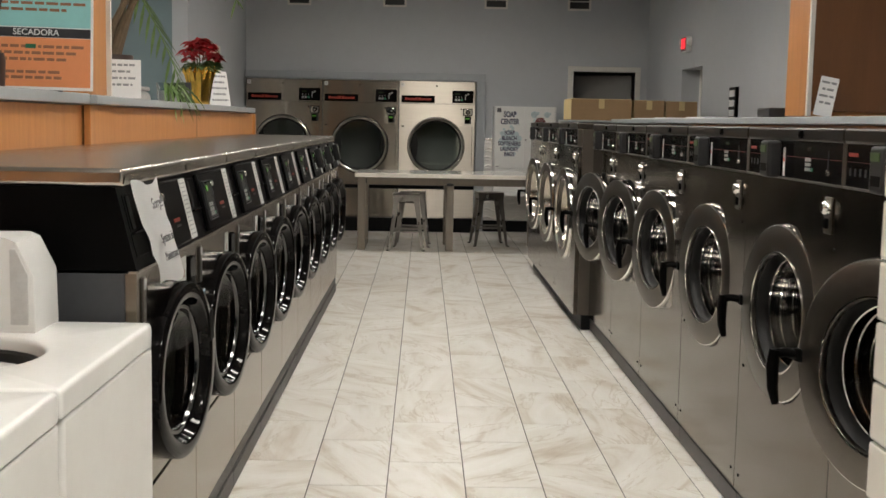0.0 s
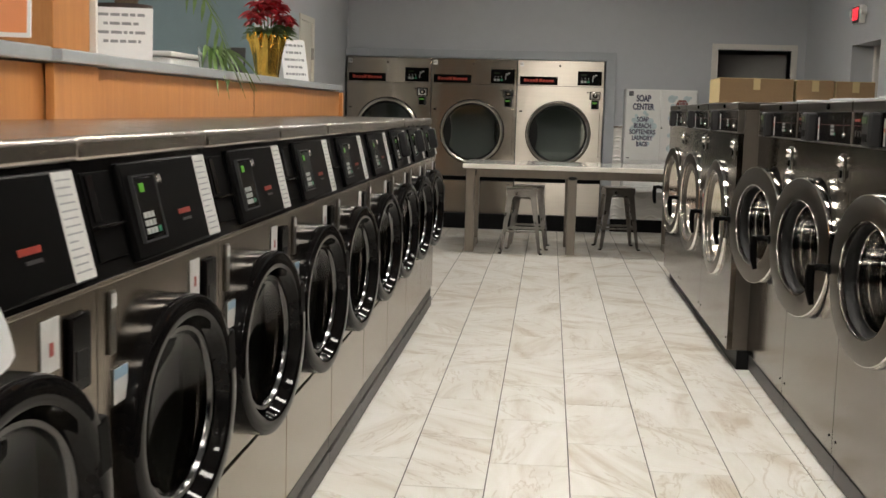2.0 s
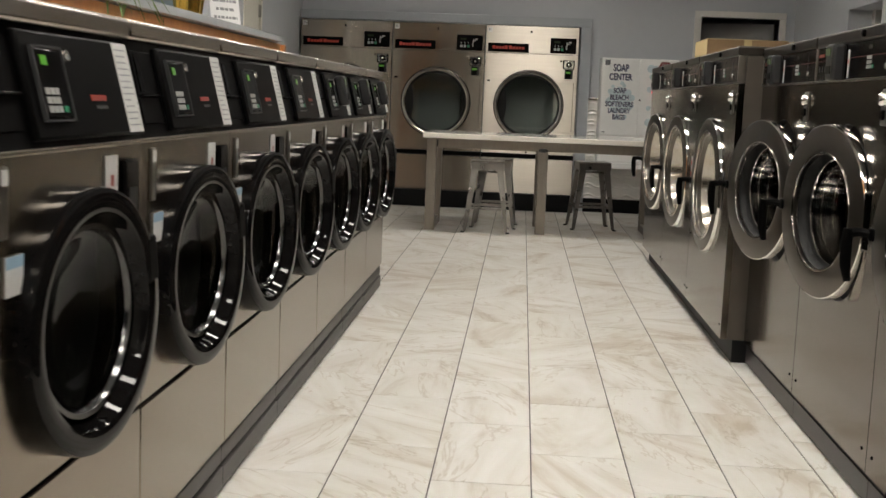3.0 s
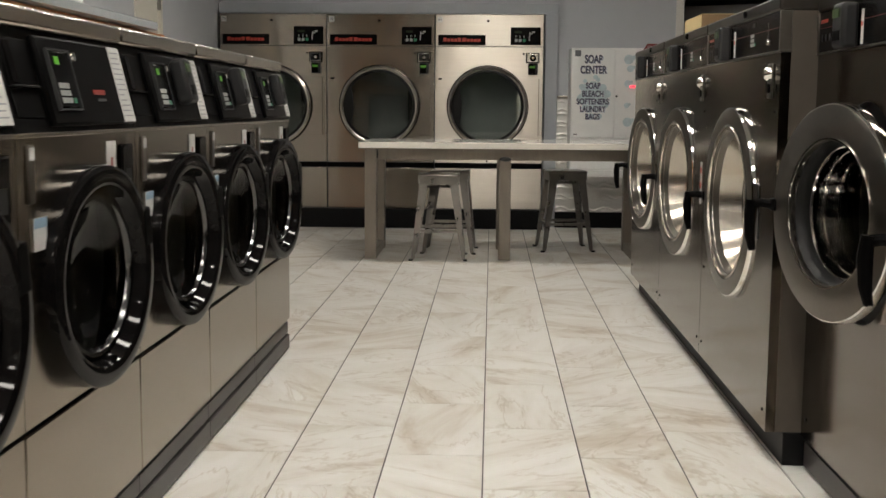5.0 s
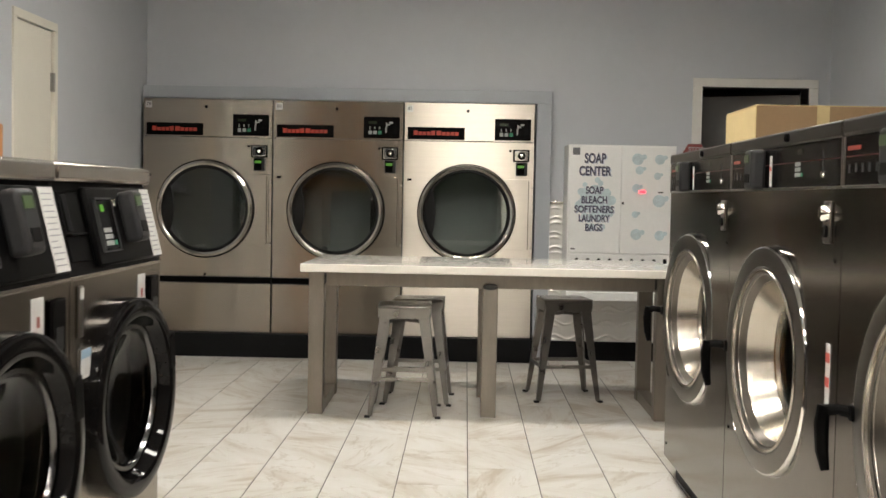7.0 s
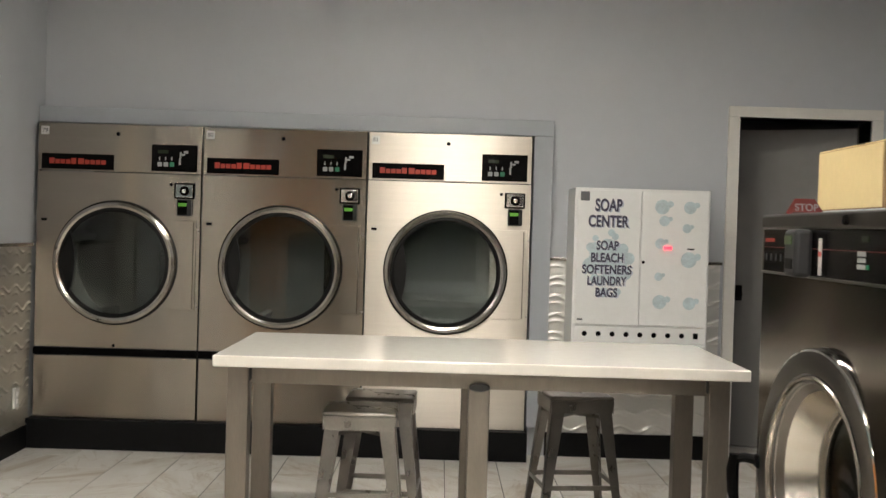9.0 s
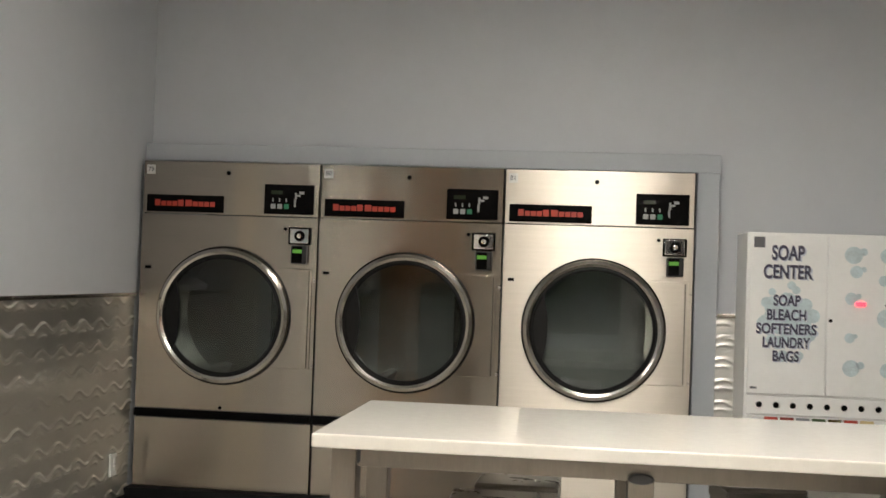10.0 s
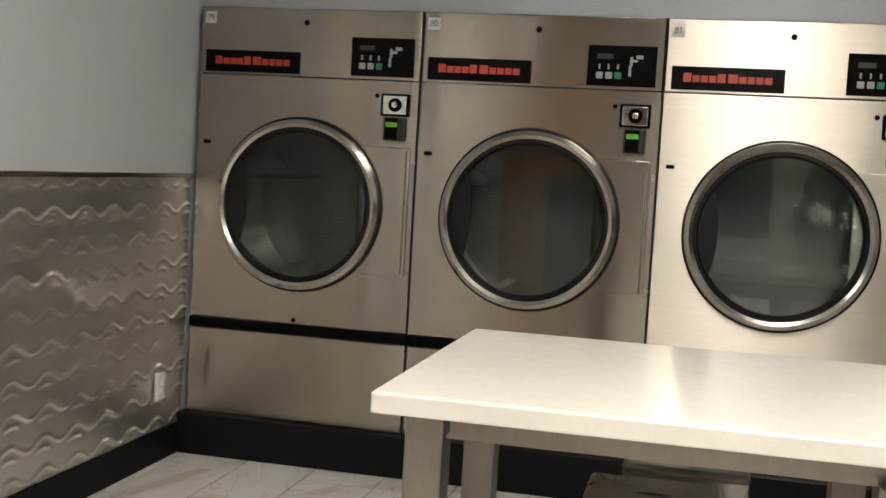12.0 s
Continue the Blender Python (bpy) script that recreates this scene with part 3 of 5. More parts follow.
for y in (3.1, 7.1):
    part("joint", boxed(-1.3095, -1.3075, y, y + 0.004, 0.01, 1.455), POT, hw, "dark panel joint")


def oak_column(name, x0, x1, y0, y1):
    c = solid(name, boxed(x0, x1, y0, y1, 1.478 if x0 > 0 else 1.509, TOP, 0.003), OAK, "oak veneered column up to the ceiling", "column", kind="structure")
    return c


c = oak_column("column_left", -1.75, -1.285, 4.55, 4.84)
part("corner_trim", boxed(-1.29, -1.265, 4.842, 4.86, 1.506, TOP), TRIM_WHITE, c, "pale corner bead")
hw = half_wall("half_wall_right", 2.06, 2.26, 1.3, 10.72, "oak veneered half wall behind the washers", 1.435)
part("ledge", boxed(2.035, 2.36, 1.3, 10.72, 1.438, 1.475, 0.006), LEDGE, hw, "grey laminate ledge")
c = oak_column("column_right", 2.04, 3.07, 4.95, 5.28)
# The column's side towards the entrance is drawn darker brown than its oak.
part("side_face", boxed(2.055, 3.06, 4.93, 4.949, 1.50, TOP - 0.01, 0.002), BROWN, c, "darker brown side of the column")
part("corner_trim", boxed(2.034, 2.054, 4.925, 4.949, 1.478, TOP), TRIM_WHITE, c, "pale corner bead")


# column clad in white tiles beside the entrance
def tiled_column():
    c = solid("column_entrance", boxed(0.957, 1.45, 0.85, 1.245, 0.004, TOP), GROUT, "entrance column clad in white glazed tiles", "column", kind="structure")
    shared = {}
    for face, n, wide in (("front", 2, 0.395), ("side", 2, 0.493)):
        w = wide / n
        key = mesh_of(boxed(-w / 2 + 0.0015, w / 2 - 0.0015, -0.012, 0, -0.0485, 0.0485, 0.006, 2), "tile", TILE_WHITE)
        for r in range(32):
            for k in range(n):
                z = 0.055 + r * 0.1
                ob = new("tile", key)
                ob.parent = c
                if face == "front":
                    ob.matrix_world = pose(0.957, 0.85 + w * (k + 0.5), z, 0, 0, -90)
                else:
                    ob.matrix_world = pose(0.957 + w * (k + 0.5), 1.245, z, 0, 0, 180)


tiled_column()


# ---- front-loading washers, left row ----
def flat(x0, x1, z0, z1, y=-0.002, t=0.0015):
    return boxed(x0, x1, y - t, y, z0, z1)


def keypad(parent, m, wide=0.015, high=0.0115):
    """Nine pale keys and a green one on a panel; m: its lower left corner."""
    px, pz = wide * 1.34, high * 1.36
    for r in range(3):
        for k in range(3):
            bm = boxed(k * px, k * px + wide, -0.002, 0, r * pz, r * pz + high)
            bmesh.ops.transform(bm, matrix=m, verts=bm.verts[:])
            part("key", bm, KEY_WHITE, parent)
    bm = boxed(3 * px + 0.004, 3 * px + 0.004 + wide, -0.002, 0, 0, high)
    bmesh.ops.transform(bm, matrix=m, verts=bm.verts[:])
    part("start_key", bm, KEY_GREEN, parent, "green start key")


def card_reader(parent, m):
    bm = boxed(0, 0.085, -0.045, 0.0, 0, 0.13, 0.012, 3)
    bmesh.ops.transform(bm, matrix=m, verts=bm.verts[:])
    r = part("card_reader", bm, READER_GREY, parent, "grey plastic card reader")
    for name, mat, a in (("display", LCD_DIM, (0.012, 0.060, -0.0475, -0.045, 0.088, 0.112)), ("card_slot", BLACK_PANEL, (0.018, 0.066, -0.047, -0.045, 0.022, 0.05))):
        bm = boxed(*a)
        bmesh.ops.transform(bm, matrix=m, verts=bm.verts[:])
        part(name, bm, mat, r)


def left_washer(at, reader):
    W, D = 0.735, 0.79
    t = thing("front_load_washer", "stainless front-load washer, black round door, " + ("grey card reader" if reader else "black control panel"),
              "washing machine", "left row of washers", at=at)
    g = 0.002
    # plinth and lower panel
    part("plinth", boxed(0.0, W, 0.02, D, 0.004, 0.14, 0.003), BLACK_BASE, t, "black plinth")
    part("plinth_rail", boxed(0.0, W, 0.004, 0.02, 0.012, 0.078, 0.004), RAIL_GREY, t, "dark grey plinth rail")
    part("plinth_rail", boxed(0.0, W, 0.010, 0.02, 0.084, 0.136, 0.004), RAIL_GREY, t, "dark grey plinth rail")
    part("lower_panel", boxed(g, W - g, 0.001, 0.03, 0.15, 0.449, 0.004), STEEL_WASHER, t)
    part("joint_strip", boxed(g, W - g, 0.012, 0.03, 0.449, 0.460), BLACK_PANEL, t, "dark joint above the lower panel")
    # front with its round hole
    cx, cz = W / 2 - 0.013, 0.718
    bm = holed_plate(bmesh.new(), g, W - g, 0.460, 1.03, 0, cx, cz, 0.20, 0.028)
    part("front_panel", bm, STEEL_WASHER, t)
    bm = bmesh.new()
    box(bm, g, 0.015, 0.03, D, 0.15, 1.03)
    box(bm, W - 0.015, W - g, 0.03, D, 0.15, 1.03)
    box(bm, 0.015, W - 0.015, D - 0.02, D, 0.15, 1.03)
    part("casing", bm, SIDE_GREY, t, "dark grey painted casing")
    # sloping control housing
    out = [(0.0, 1.037), (0.05, 1.243), (D, 1.243), (D, 1.037)]
    housing = part("control_housing", prism(bmesh.new(), out, g, W - g), BLACK_PANEL, t, "black plastic control housing")
    part("edge_strip", boxed(g, W - g, -0.004, 0.02, 1.028, 1.038, 0.002), STEEL_TOP, t, "bright edge strip")
    lean = math.degrees(math.atan2(0.05, 0.206))
    m = Matrix.Translation((0, 0.0, 1.037)) @ Matrix.Rotation(radians(-lean), 4, "X")

    def on_panel(bm):
        bmesh.ops.transform(bm, matrix=m, verts=bm.verts[:])
        return bm
    # dispenser niche, raised panel, keypad module
    part("dispenser_niche", on_panel(boxed(0.03, 0.165, -0.003, 0.0, 0.03, 0.19, 0.002)), BLACK_PANEL, housing, "dark soap dispenser niche")
    part("dispenser_flap", on_panel(boxed(0.045, 0.075, -0.006, -0.003, 0.10, 0.185, 0.001, 1)), BLACK_GLASSY, housing)
    part("dispenser_shelf", on_panel(boxed(0.03, 0.165, -0.014, -0.003, 0.088, 0.094, 0.002)), BLACK_GLASSY, housing)
    part("raised_panel", on_panel(boxed(0.18, 0.716, -0.016, 0.0, 0.010, 0.200, 0.006)), BLACK_PANEL, housing)
    mod = part("keypad_module", on_panel(boxed(0.218, 0.335, -0.023, -0.016, 0.045, 0.168, 0.004)), BLACK_GLASSY, t)
    bm = bmesh.new()
    for a in ((0.214, 0.339, 0.041, 0.044), (0.214, 0.339, 0.169, 0.172), (0.214, 0.217, 0.044, 0.169), (0.336, 0.339, 0.044, 0.169)):
        box(bm, a[0], a[1], -0.0245, -0.016, a[2], a[3])
    part("module_frame", on_panel(bm), DARK_GREY, mod)
    part("display", on_panel(boxed(0.240, 0.264, -0.0245, -0.023, 0.138, 0.155)), LCD, mod, "lit green display")
    keypad(mod, m @ Matrix.Translation((0.231, -0.023, 0.056)))
    part("lock", lathe(bmesh.new(), [(0, 0.012), (0.010, 0.010), (0.012, 0.0)], 16, m @ facing(0.356, -0.0165, 0.158)), CHROME, housing, "chrome panel lock")
    if reader:
        card_reader(t, m @ Matrix.Translation((0.40, -0.016, 0.055)))
    else:
        part("brand_mark", on_panel(boxed(0.450, 0.527, -0.0175, -0.016, 0.078, 0.089)), RED_DIM, housing, "red mark")
        part("mark_line", on_panel(boxed(0.468, 0.525, -0.0175, -0.016, 0.063, 0.069)), DARK_GREY, housing)
    card = part("instruction_label", on_panel(boxed(0.622, 0.705, -0.0175, -0.016, 0.014, 0.196)), STICKER, t, "white printed instruction label")
    rnd = random.Random(5)
    bm = bmesh.new()
    for k in range(13):
        z = 0.182 - k * 0.0128
        box(bm, 0.63, 0.63 + (0.06 if k in (0, 6) else 0.035 + 0.03 * rnd.random()), -0.0181, -0.0175, z - 0.0015, z + 0.0015)
    tagged(part("label_print", on_panel(bm), INK_LIGHT, card), kind="stuff")
    # rounded steel lid
    part("lid", boxed(0.0005, W - 0.0005, 0.028, D, 1.243, 1.288, 0.011, 3), STEEL_TOP, t, "stainless top with rounded edge")
    # door, standing slightly ajar
    swing = Matrix.Translation((cx, 0.0, cz)) @ Matrix.Rotation(radians(-6.5), 4, "Z") @ Matrix.Scale(0.965, 4)
    m2 = swing @ facing(0, 0, 0)
    ring = [(0.172, 0.0), (0.252, 0.0), (0.256, 0.005), (0.256, 0.048), (0.253, 0.057), (0.246, 0.061), (0.216, 0.061), (0.209, 0.058), (0.204, 0.048), (0.197, 0.030), (0.182, 0.012)]
    door = part("door", turned(ring, 72, m2, True), BLACK_GLOSS, t, "glossy black round door")
    part("inner_rim", turned([(0.19, 0.028), (0.186, 0.034), (0.176, 0.033), (0.168, 0.02), (0.168, 0.008), (0.185, 0.012)], 64, m2, True), RIM_DARK, door, "dark metal inner rim")
    bowl = [(0, -0.035), (0.08, -0.030), (0.13, -0.012), (0.168, 0.016), (0.170, 0.022), (0.16, 0.020), (0.128, -0.006), (0.08, -0.024), (0, -0.029)]
    pane = part("glass_bowl", turned(bowl[::-1], 56, m2), GLASS_BLACK, door, "black glass bowl")
    pane.visible_shadow = False
    bm = boxed(0.198, 0.246, -0.004, 0.02, -0.05, 0.05, 0.008)
    bmesh.ops.transform(bm, matrix=swing @ Matrix.Translation((0, -0.058, 0.06)) @ Matrix.Rotation(radians(-8), 4, "Y"), verts=bm.verts[:])
    part("handle", bm, BLACK_PANEL, door)
    drum = [(0.20, -0.012), (0.235, -0.05), (0.235, -0.42), (0.06, -0.44), (0, -0.44)]
    part("drum", turned(drum, 48, facing(cx, 0, cz)), DRUM, t, "perforated steel drum")
    # coin slide, stickers and lock strip
    slot = part("coin_slot", boxed(0.606, 0.690, -0.010, 0.0, 0.87, 1.0, 0.006), BLACK_GLASSY, t, "black coin slot plate")
    part("coin_mouth", boxed(0.626, 0.668, -0.0115, -0.010, 0.892, 0.94), RUBBER, slot)
    s = part("price_sticker", flat(0.508, 0.574, 0.925, 1.01), STICKER, t, "white sticker with blue edge")
    part("sticker_print", flat(0.536, 0.551, 0.95, 0.972, -0.0036, 0.0006), RED_DIM, s)
    part("lock_strip", boxed(0.046, 0.078, -0.006, 0.0, 0.90, 1.015, 0.004), STEEL_RING, t, "narrow steel lock strip")
    part("number_tag", flat(0.050, 0.074, 0.985, 1.01, -0.0062, 0.001), STICKER, t)
    s = part("warning_sticker", flat(0.068, 0.134, 0.805, 0.87), STICKER, t, "blue and white sticker")
    part("blue_band", flat(0.068, 0.134, 0.85, 0.87, -0.0036, 0.0006), BLUE_STICKER, s)
    return t


for k in range(9):
    left_washer(pose(-0.50, 2.198 + 0.735 * k, 0, 0, 0, 90), k >= 6)


def taped_note():
    """A crumpled sheet taped to the first washer's control panel."""
    t = thing("paper_note", "crumpled white paper notice taped to a washer panel", "notice", at=pose(-0.50, 2.185, 0, 0, 0, 90))
    W, D = 0.735, 0.79
    lean = math.atan2(0.05, 0.206)
    m = Matrix.Translation((0, 0.0, 1.037)) @ Matrix.Rotation(-lean, 4, "X")
    bm = bmesh.new()
    n, k = 14, 18
    grid = []
    for i in range(n + 1):
        for j in range(k + 1):
            u, v = i / n, j / k
            x = 0.025 + 0.27 * u + 0.055 * (1 - v) + 0.006 * math.sin(7 * v)
            z = -0.055 + 0.265 * v + 0.01 * math.sin(6 * u + 1)
            y = -0.034 - 0.012 * abs(noise.noise((u * 3, v * 3.4, 2))) - 0.010 * (1 - v) * math.sin(math.pi * u)
            grid.append(bm.verts.new(m @ Vector((x, y, z))))
    for i in range(n):
        for j in range(k):
            a = i * (k + 1) + j
            bm.faces.new((grid[a], grid[a + k + 1], grid[a + k + 2], grid[a + 1]))
    bmesh.ops.solidify(bm, geom=bm.faces[:], thickness=0.0006)
    sheet = part("sheet", bm, PAPER, t)
    for words, x, z, s in (("Sorry!!", 0.165, 0.150, 0.046), ("System in", 0.185, 0.058, 0.040), ("Maintenance", 0.195, 0.012, 0.036)):
        lettering("writing", words, s * 0.88, INK, sheet, m @ facing(x, -0.0545, z), bold=0.0)


taped_note()


# ---- large washers, right side ----
def right_washer(at, W, H, cz, r, big, group, label, ajar, out):
    D = 0.66 if not big else 0.78
    t = thing("large_washer", label, "washing machine", group, at=at)
    g = 0.0025
    cx = W / 2
    base = 0.11
    back = 0.055 if big else 0.03
    part("plinth", boxed(0, W, back, D, 0.004, base - 0.002, 0.003), BLACK_BASE, t, "black plinth")
    if not big:
        part("plinth_rail", boxed(0, W, 0.012, 0.03, 0.012, base - 0.022, 0.003), RAIL_GREY, t, "dark plinth rail")
    steel = STEEL_DARK
    part("front_panel", holed_plate(bmesh.new(), g, W - g, base, H - 0.165, 0, cx, cz, r * 1.01, 0.03), steel, t)
    part("side_panel", boxed(g, 0.02, 0.0305, D, base, H - 0.0425), SIDE_DIM, t, "steel side panel, dim reflection put into its colour")
    part("side_panel", boxed(W - 0.02, W - g, 0.0305, D, base, H - 0.0425), SIDE_DIM, t, "steel side panel, dim reflection put into its colour")
    part("back_panel", boxed(0.021, W - 0.021, D - 0.02, D, base, H - 0.0425), SIDE_DIM, t, "steel back panel in the same dimmed colour")
    # control panel between steel rails
    z0, z1 = H - 0.158, H - 0.042
    panel = part("control_panel", boxed(0.012, W - 0.012, -0.002, 0.030, z0, z1, 0.002), BLACK_GLASSY, t, "black printed control panel")
    part("rail", boxed(g, W - g, -0.006, 0.030, z0 - 0.006, z0, 0.002), STEEL_RING, t, "thin steel rail")
    for x in (g, W - 0.012):
        part("side_rail", boxed(x, x + 0.0095, -0.005, 0.030, z0, z1, 0.002), STEEL_RING, t)
    part("top_cap", boxed(g, W - g, -0.008, D, z1, H, 0.008, 3), CAP_STEEL, t, "steel top cap")
    part("cap_lock", lathe(bmesh.new(), [(0, 0.012), (0.011, 0.010), (0.012, 0)], 14, facing(cx + 0.12, -0.008, (z1 + H) / 2)), BLACK_GLASSY, t, "small black lock")
    k = W / 0.925
    part("red_line", boxed(0.02, W - 0.02, -0.0026, -0.002, z0 + 0.0668, z0 + 0.0682), RED_FAINT, panel)
    part("brand_mark", boxed(0.03, 0.095 * k, -0.0036, -0.002, z0 + 0.082, z0 + 0.092), RED_DIM, panel, "red mark")
    bm = bmesh.new()
    for i in range(5):
        box(bm, 0.04 + i * 0.036 * k, 0.052 + i * 0.036 * k, -0.0036, -0.002, z0 + 0.03, z0 + 0.05)
    tagged(part("cycle_print", bm, READER_GREY, panel, "pale cycle symbols"), kind="stuff")
    card_reader(t, Matrix.Translation((0.28 * k, -0.002, z0 - 0.004)) @ Matrix.Diagonal((1.15, 1.0, 0.92, 1)))
    lab = part("price_strip", flat(0.393 * k, 0.411 * k, z0 + 0.004, z0 + 0.094, -0.002), STICKER, t, "white price strip")
    part("orange_patch", flat(0.394 * k, 0.410 * k, z0 + 0.05, z0 + 0.062, -0.0036, 0.0006), RED_MARK, lab)
    keypad(panel, Matrix.Translation((0.605 * k, -0.002, z0 + 0.028)), 0.0125, 0.0105)
    part("display", boxed(0.62 * k, 0.655 * k, -0.0036, -0.002, z0 + 0.088, z0 + 0.101), LCD_FAINT, panel)
    part("status_light", boxed(0.797 * k, 0.803 * k, -0.004, -0.002, z0 + 0.035, z0 + 0.092, 0.001, 1), READER_GREY, panel)
    part("coin_return", turned([(0, 0.006), (0.009, 0.005), (0.010, 0)], 14, facing(0.80 * k, -0.002, z0 + 0.03)), CHROME, panel, "small chrome button")
    # coin door lock, chrome
    lk = part("lock_plate", boxed(W - 0.135, W - 0.075, -0.006, 0, H - 0.30, H - 0.195, 0.004), STEEL_RING, t, "steel lock plate")
    bm = turned([(0, 0.02), (0.014, 0.019), (0.020, 0.012), (0.022, 0)], 20, facing(W - 0.10, -0.006, H - 0.225))
    part("lock", bm, CHROME, lk, "chrome coin lock")
    bm = boxed(W - 0.115, W - 0.085, -0.016, -0.006, H - 0.285, H - 0.255, 0.004)
    part("catch", bm, BLACK_GLASSY, lk)
    # door: flange, bright rim, cone and glass
    # the door stands ajar on its hinge and hangs in front of a dark round seat
    part("door_seat", turned([(r * 1.008, -0.002), (r * 1.008, -0.030), (r * 0.72, -0.034), (r * 0.72, -0.060), (r * 0.74, -0.060), (r * 0.74, -0.040), (r * 1.012, -0.036)], 64, facing(cx, 0, cz), True), RUBBER, t, "black rubber door seat")
    swing = Matrix.Translation((cx, -out, cz)) @ Matrix.Rotation(radians(ajar), 4, "Z")
    m2 = swing @ facing(0, 0, 0)
    off = -0.024
    if big:
        flange = [(r * 0.78, off + 0.024), (r * 0.965, off + 0.024), (r * 0.985, off + 0.020), (r, off + 0.008), (r, off - 0.006), (r * 0.97, off - 0.012), (r * 0.70, off - 0.012)]
    else:
        flange = [(r * 0.66, off + 0.024), (r * 0.965, off + 0.024), (r * 0.985, off + 0.021), (r, off + 0.010), (r, off - 0.006), (r * 0.97, off - 0.012), (r * 0.66, off - 0.012)]
    door = part("door", turned(flange, 80, m2, True), STEEL_RING, t, "round steel door flange")
    part("outer_rim", turned([(r * 0.980, off + 0.0225), (r * 0.992, off + 0.020), (r * 1.006, off + 0.008), (r * 1.004, off - 0.006), (r * 0.985, off + 0.0), (r * 0.972, off + 0.016)], 80, m2, True), CHROME, door, "polished outer rim")
    if big:
        cone = [(r * 0.805, off + 0.022), (r * 0.79, off + 0.028), (r * 0.772, off + 0.027), (r * 0.765, off + 0.012), (r * 0.745, off + 0.009), (r * 0.735, off - 0.004),
                (r * 0.715, off - 0.007), (r * 0.70, off - 0.022), (r * 0.61, off - 0.088), (r * 0.585, off - 0.090), (r * 0.575, off - 0.102), (r * 0.555, off - 0.106),
                (r * 0.555, off - 0.118), (r * 0.63, off - 0.108), (r * 0.78, off - 0.008)]
        part("cone", turned(cone, 80, m2, True), CONE_STEEL, door, "polished steel cone")
        for a, b in ((0.812, 0.0245), (0.756, 0.0125), (0.598, -0.0895)):
            groove = [(r * (a + 0.006), off + b), (r * a, off + b + 0.0012), (r * (a - 0.006), off + b), (r * a, off + b - 0.002)]
            part("groove", turned(groove, 72, m2, True), RIM_DARK, door, "dark pressed groove")
        gl, gh = r * 0.56, off - 0.106
    else:
        cone = [(r * 0.690, off + 0.022), (r * 0.685, off + 0.028), (r * 0.67, off + 0.028), (r * 0.66, off + 0.018), (r * 0.66, off - 0.01), (r * 0.68, off - 0.01), (r * 0.685, off + 0.010)]
        part("inner_rim", turned(cone, 80, m2, True), CHROME, door, "polished inner rim")
        part("gasket", turned([(r * 0.665, off + 0.010), (r * 0.645, off + 0.004), (r * 0.615, off - 0.026), (r * 0.615, off - 0.034), (r * 0.665, off - 0.034)], 64, m2, True), RUBBER, door)
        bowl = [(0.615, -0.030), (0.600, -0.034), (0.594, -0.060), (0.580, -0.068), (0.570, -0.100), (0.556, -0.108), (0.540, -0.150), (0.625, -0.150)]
        part("stepped_bowl", turned([(r * a, off + b) for a, b in bowl], 72, m2, True), BOWL_SHADED, door, "stepped steel bowl with its inner shade in the colour")
        for a, b in ((0.604, -0.030), (0.582, -0.064), (0.558, -0.104)):
            bead = [(r * (a + 0.008), off + b - 0.003), (r * (a + 0.004), off + b + 0.002), (r * (a - 0.006), off + b + 0.001), (r * (a - 0.010), off + b - 0.004), (r * a, off + b - 0.007)]
            part("bowl_ring", turned(bead, 72, m2, True), CHROME, door, "thin polished ring")
        gl, gh = r * 0.545, off - 0.140
    bowl = [(0, gh - 0.03), (gl * 0.6, gh - 0.022), (gl, gh), (gl, gh + 0.006), (gl * 0.6, gh - 0.016), (0, gh - 0.024)]
    pane = part("glass", turned(bowl, 56, m2), GLASS_DARK if big else GLASS_MID, door, "dark door glass")
    pane.visible_shadow = False
    # hinge block and lever handle
    bm = boxed(r * 0.93, r + 0.04, 0.004, 0.022, -0.09, 0.09, 0.006)
    bmesh.ops.transform(bm, matrix=swing, verts=bm.verts[:])
    part("hinge", bm, RIM_DARK, door)
    bm = boxed(-r - 0.012, -r + 0.022, -0.006, 0.02, -0.018, 0.018, 0.006)
    tube(bm, [(-r - 0.004, 0.004, 0.0), (-r - 0.022, -0.022, 0.004), (-r - 0.028, -0.050, 0.0)], [0.014, 0.013, 0.014], 10)
    tube(bm, [(-r - 0.028, -0.050, 0.012), (-r - 0.029, -0.054, -0.03), (-r - 0.027, -0.052, -0.09), (-r - 0.020, -0.046, -0.132)], [0.014, 0.017, 0.015, 0.010], 10)
    bmesh.ops.transform(bm, matrix=swing, verts=bm.verts[:])
    part("lever_handle", bm, BLACK_PANEL, door, "black lever handle")
    part("drum", turned([(r * 0.73, -0.058), (r * 0.92, -0.09), (r * 0.92, -0.5), (0.08, -0.52), (0, -0.52)], 48, facing(cx, 0, cz)), DRUM, t, "perforated steel drum")
    # screws
    for x, z in ((0.05, base + 0.06), (W - 0.05, base + 0.06), (0.05, cz - r * 0.9), (W - 0.05, H - 0.34)):
        part("screw", turned([(0, 0.003), (0.005, 0.0025), (0.006, 0)], 10, facing(x, 0, z)), BLACK_PANEL, t)
    return t


NEAR_W, FAR_W = 0.936, 1.155
for k, (ajar, out) in enumerate(((20, 0.075), (7, 0.025), (8, 0.03), (10, 0.05), (12.5, 0.072), (15, 0.088))):
    right_washer(pose(1.353, 7.205 - NEAR_W * (5 - k), 0, 0, 0, -90), NEAR_W, 1.42, 0.83, 0.285, False, "near right row of washers",
                 "large dark stainless washer, round steel door standing ajar", ajar, out)
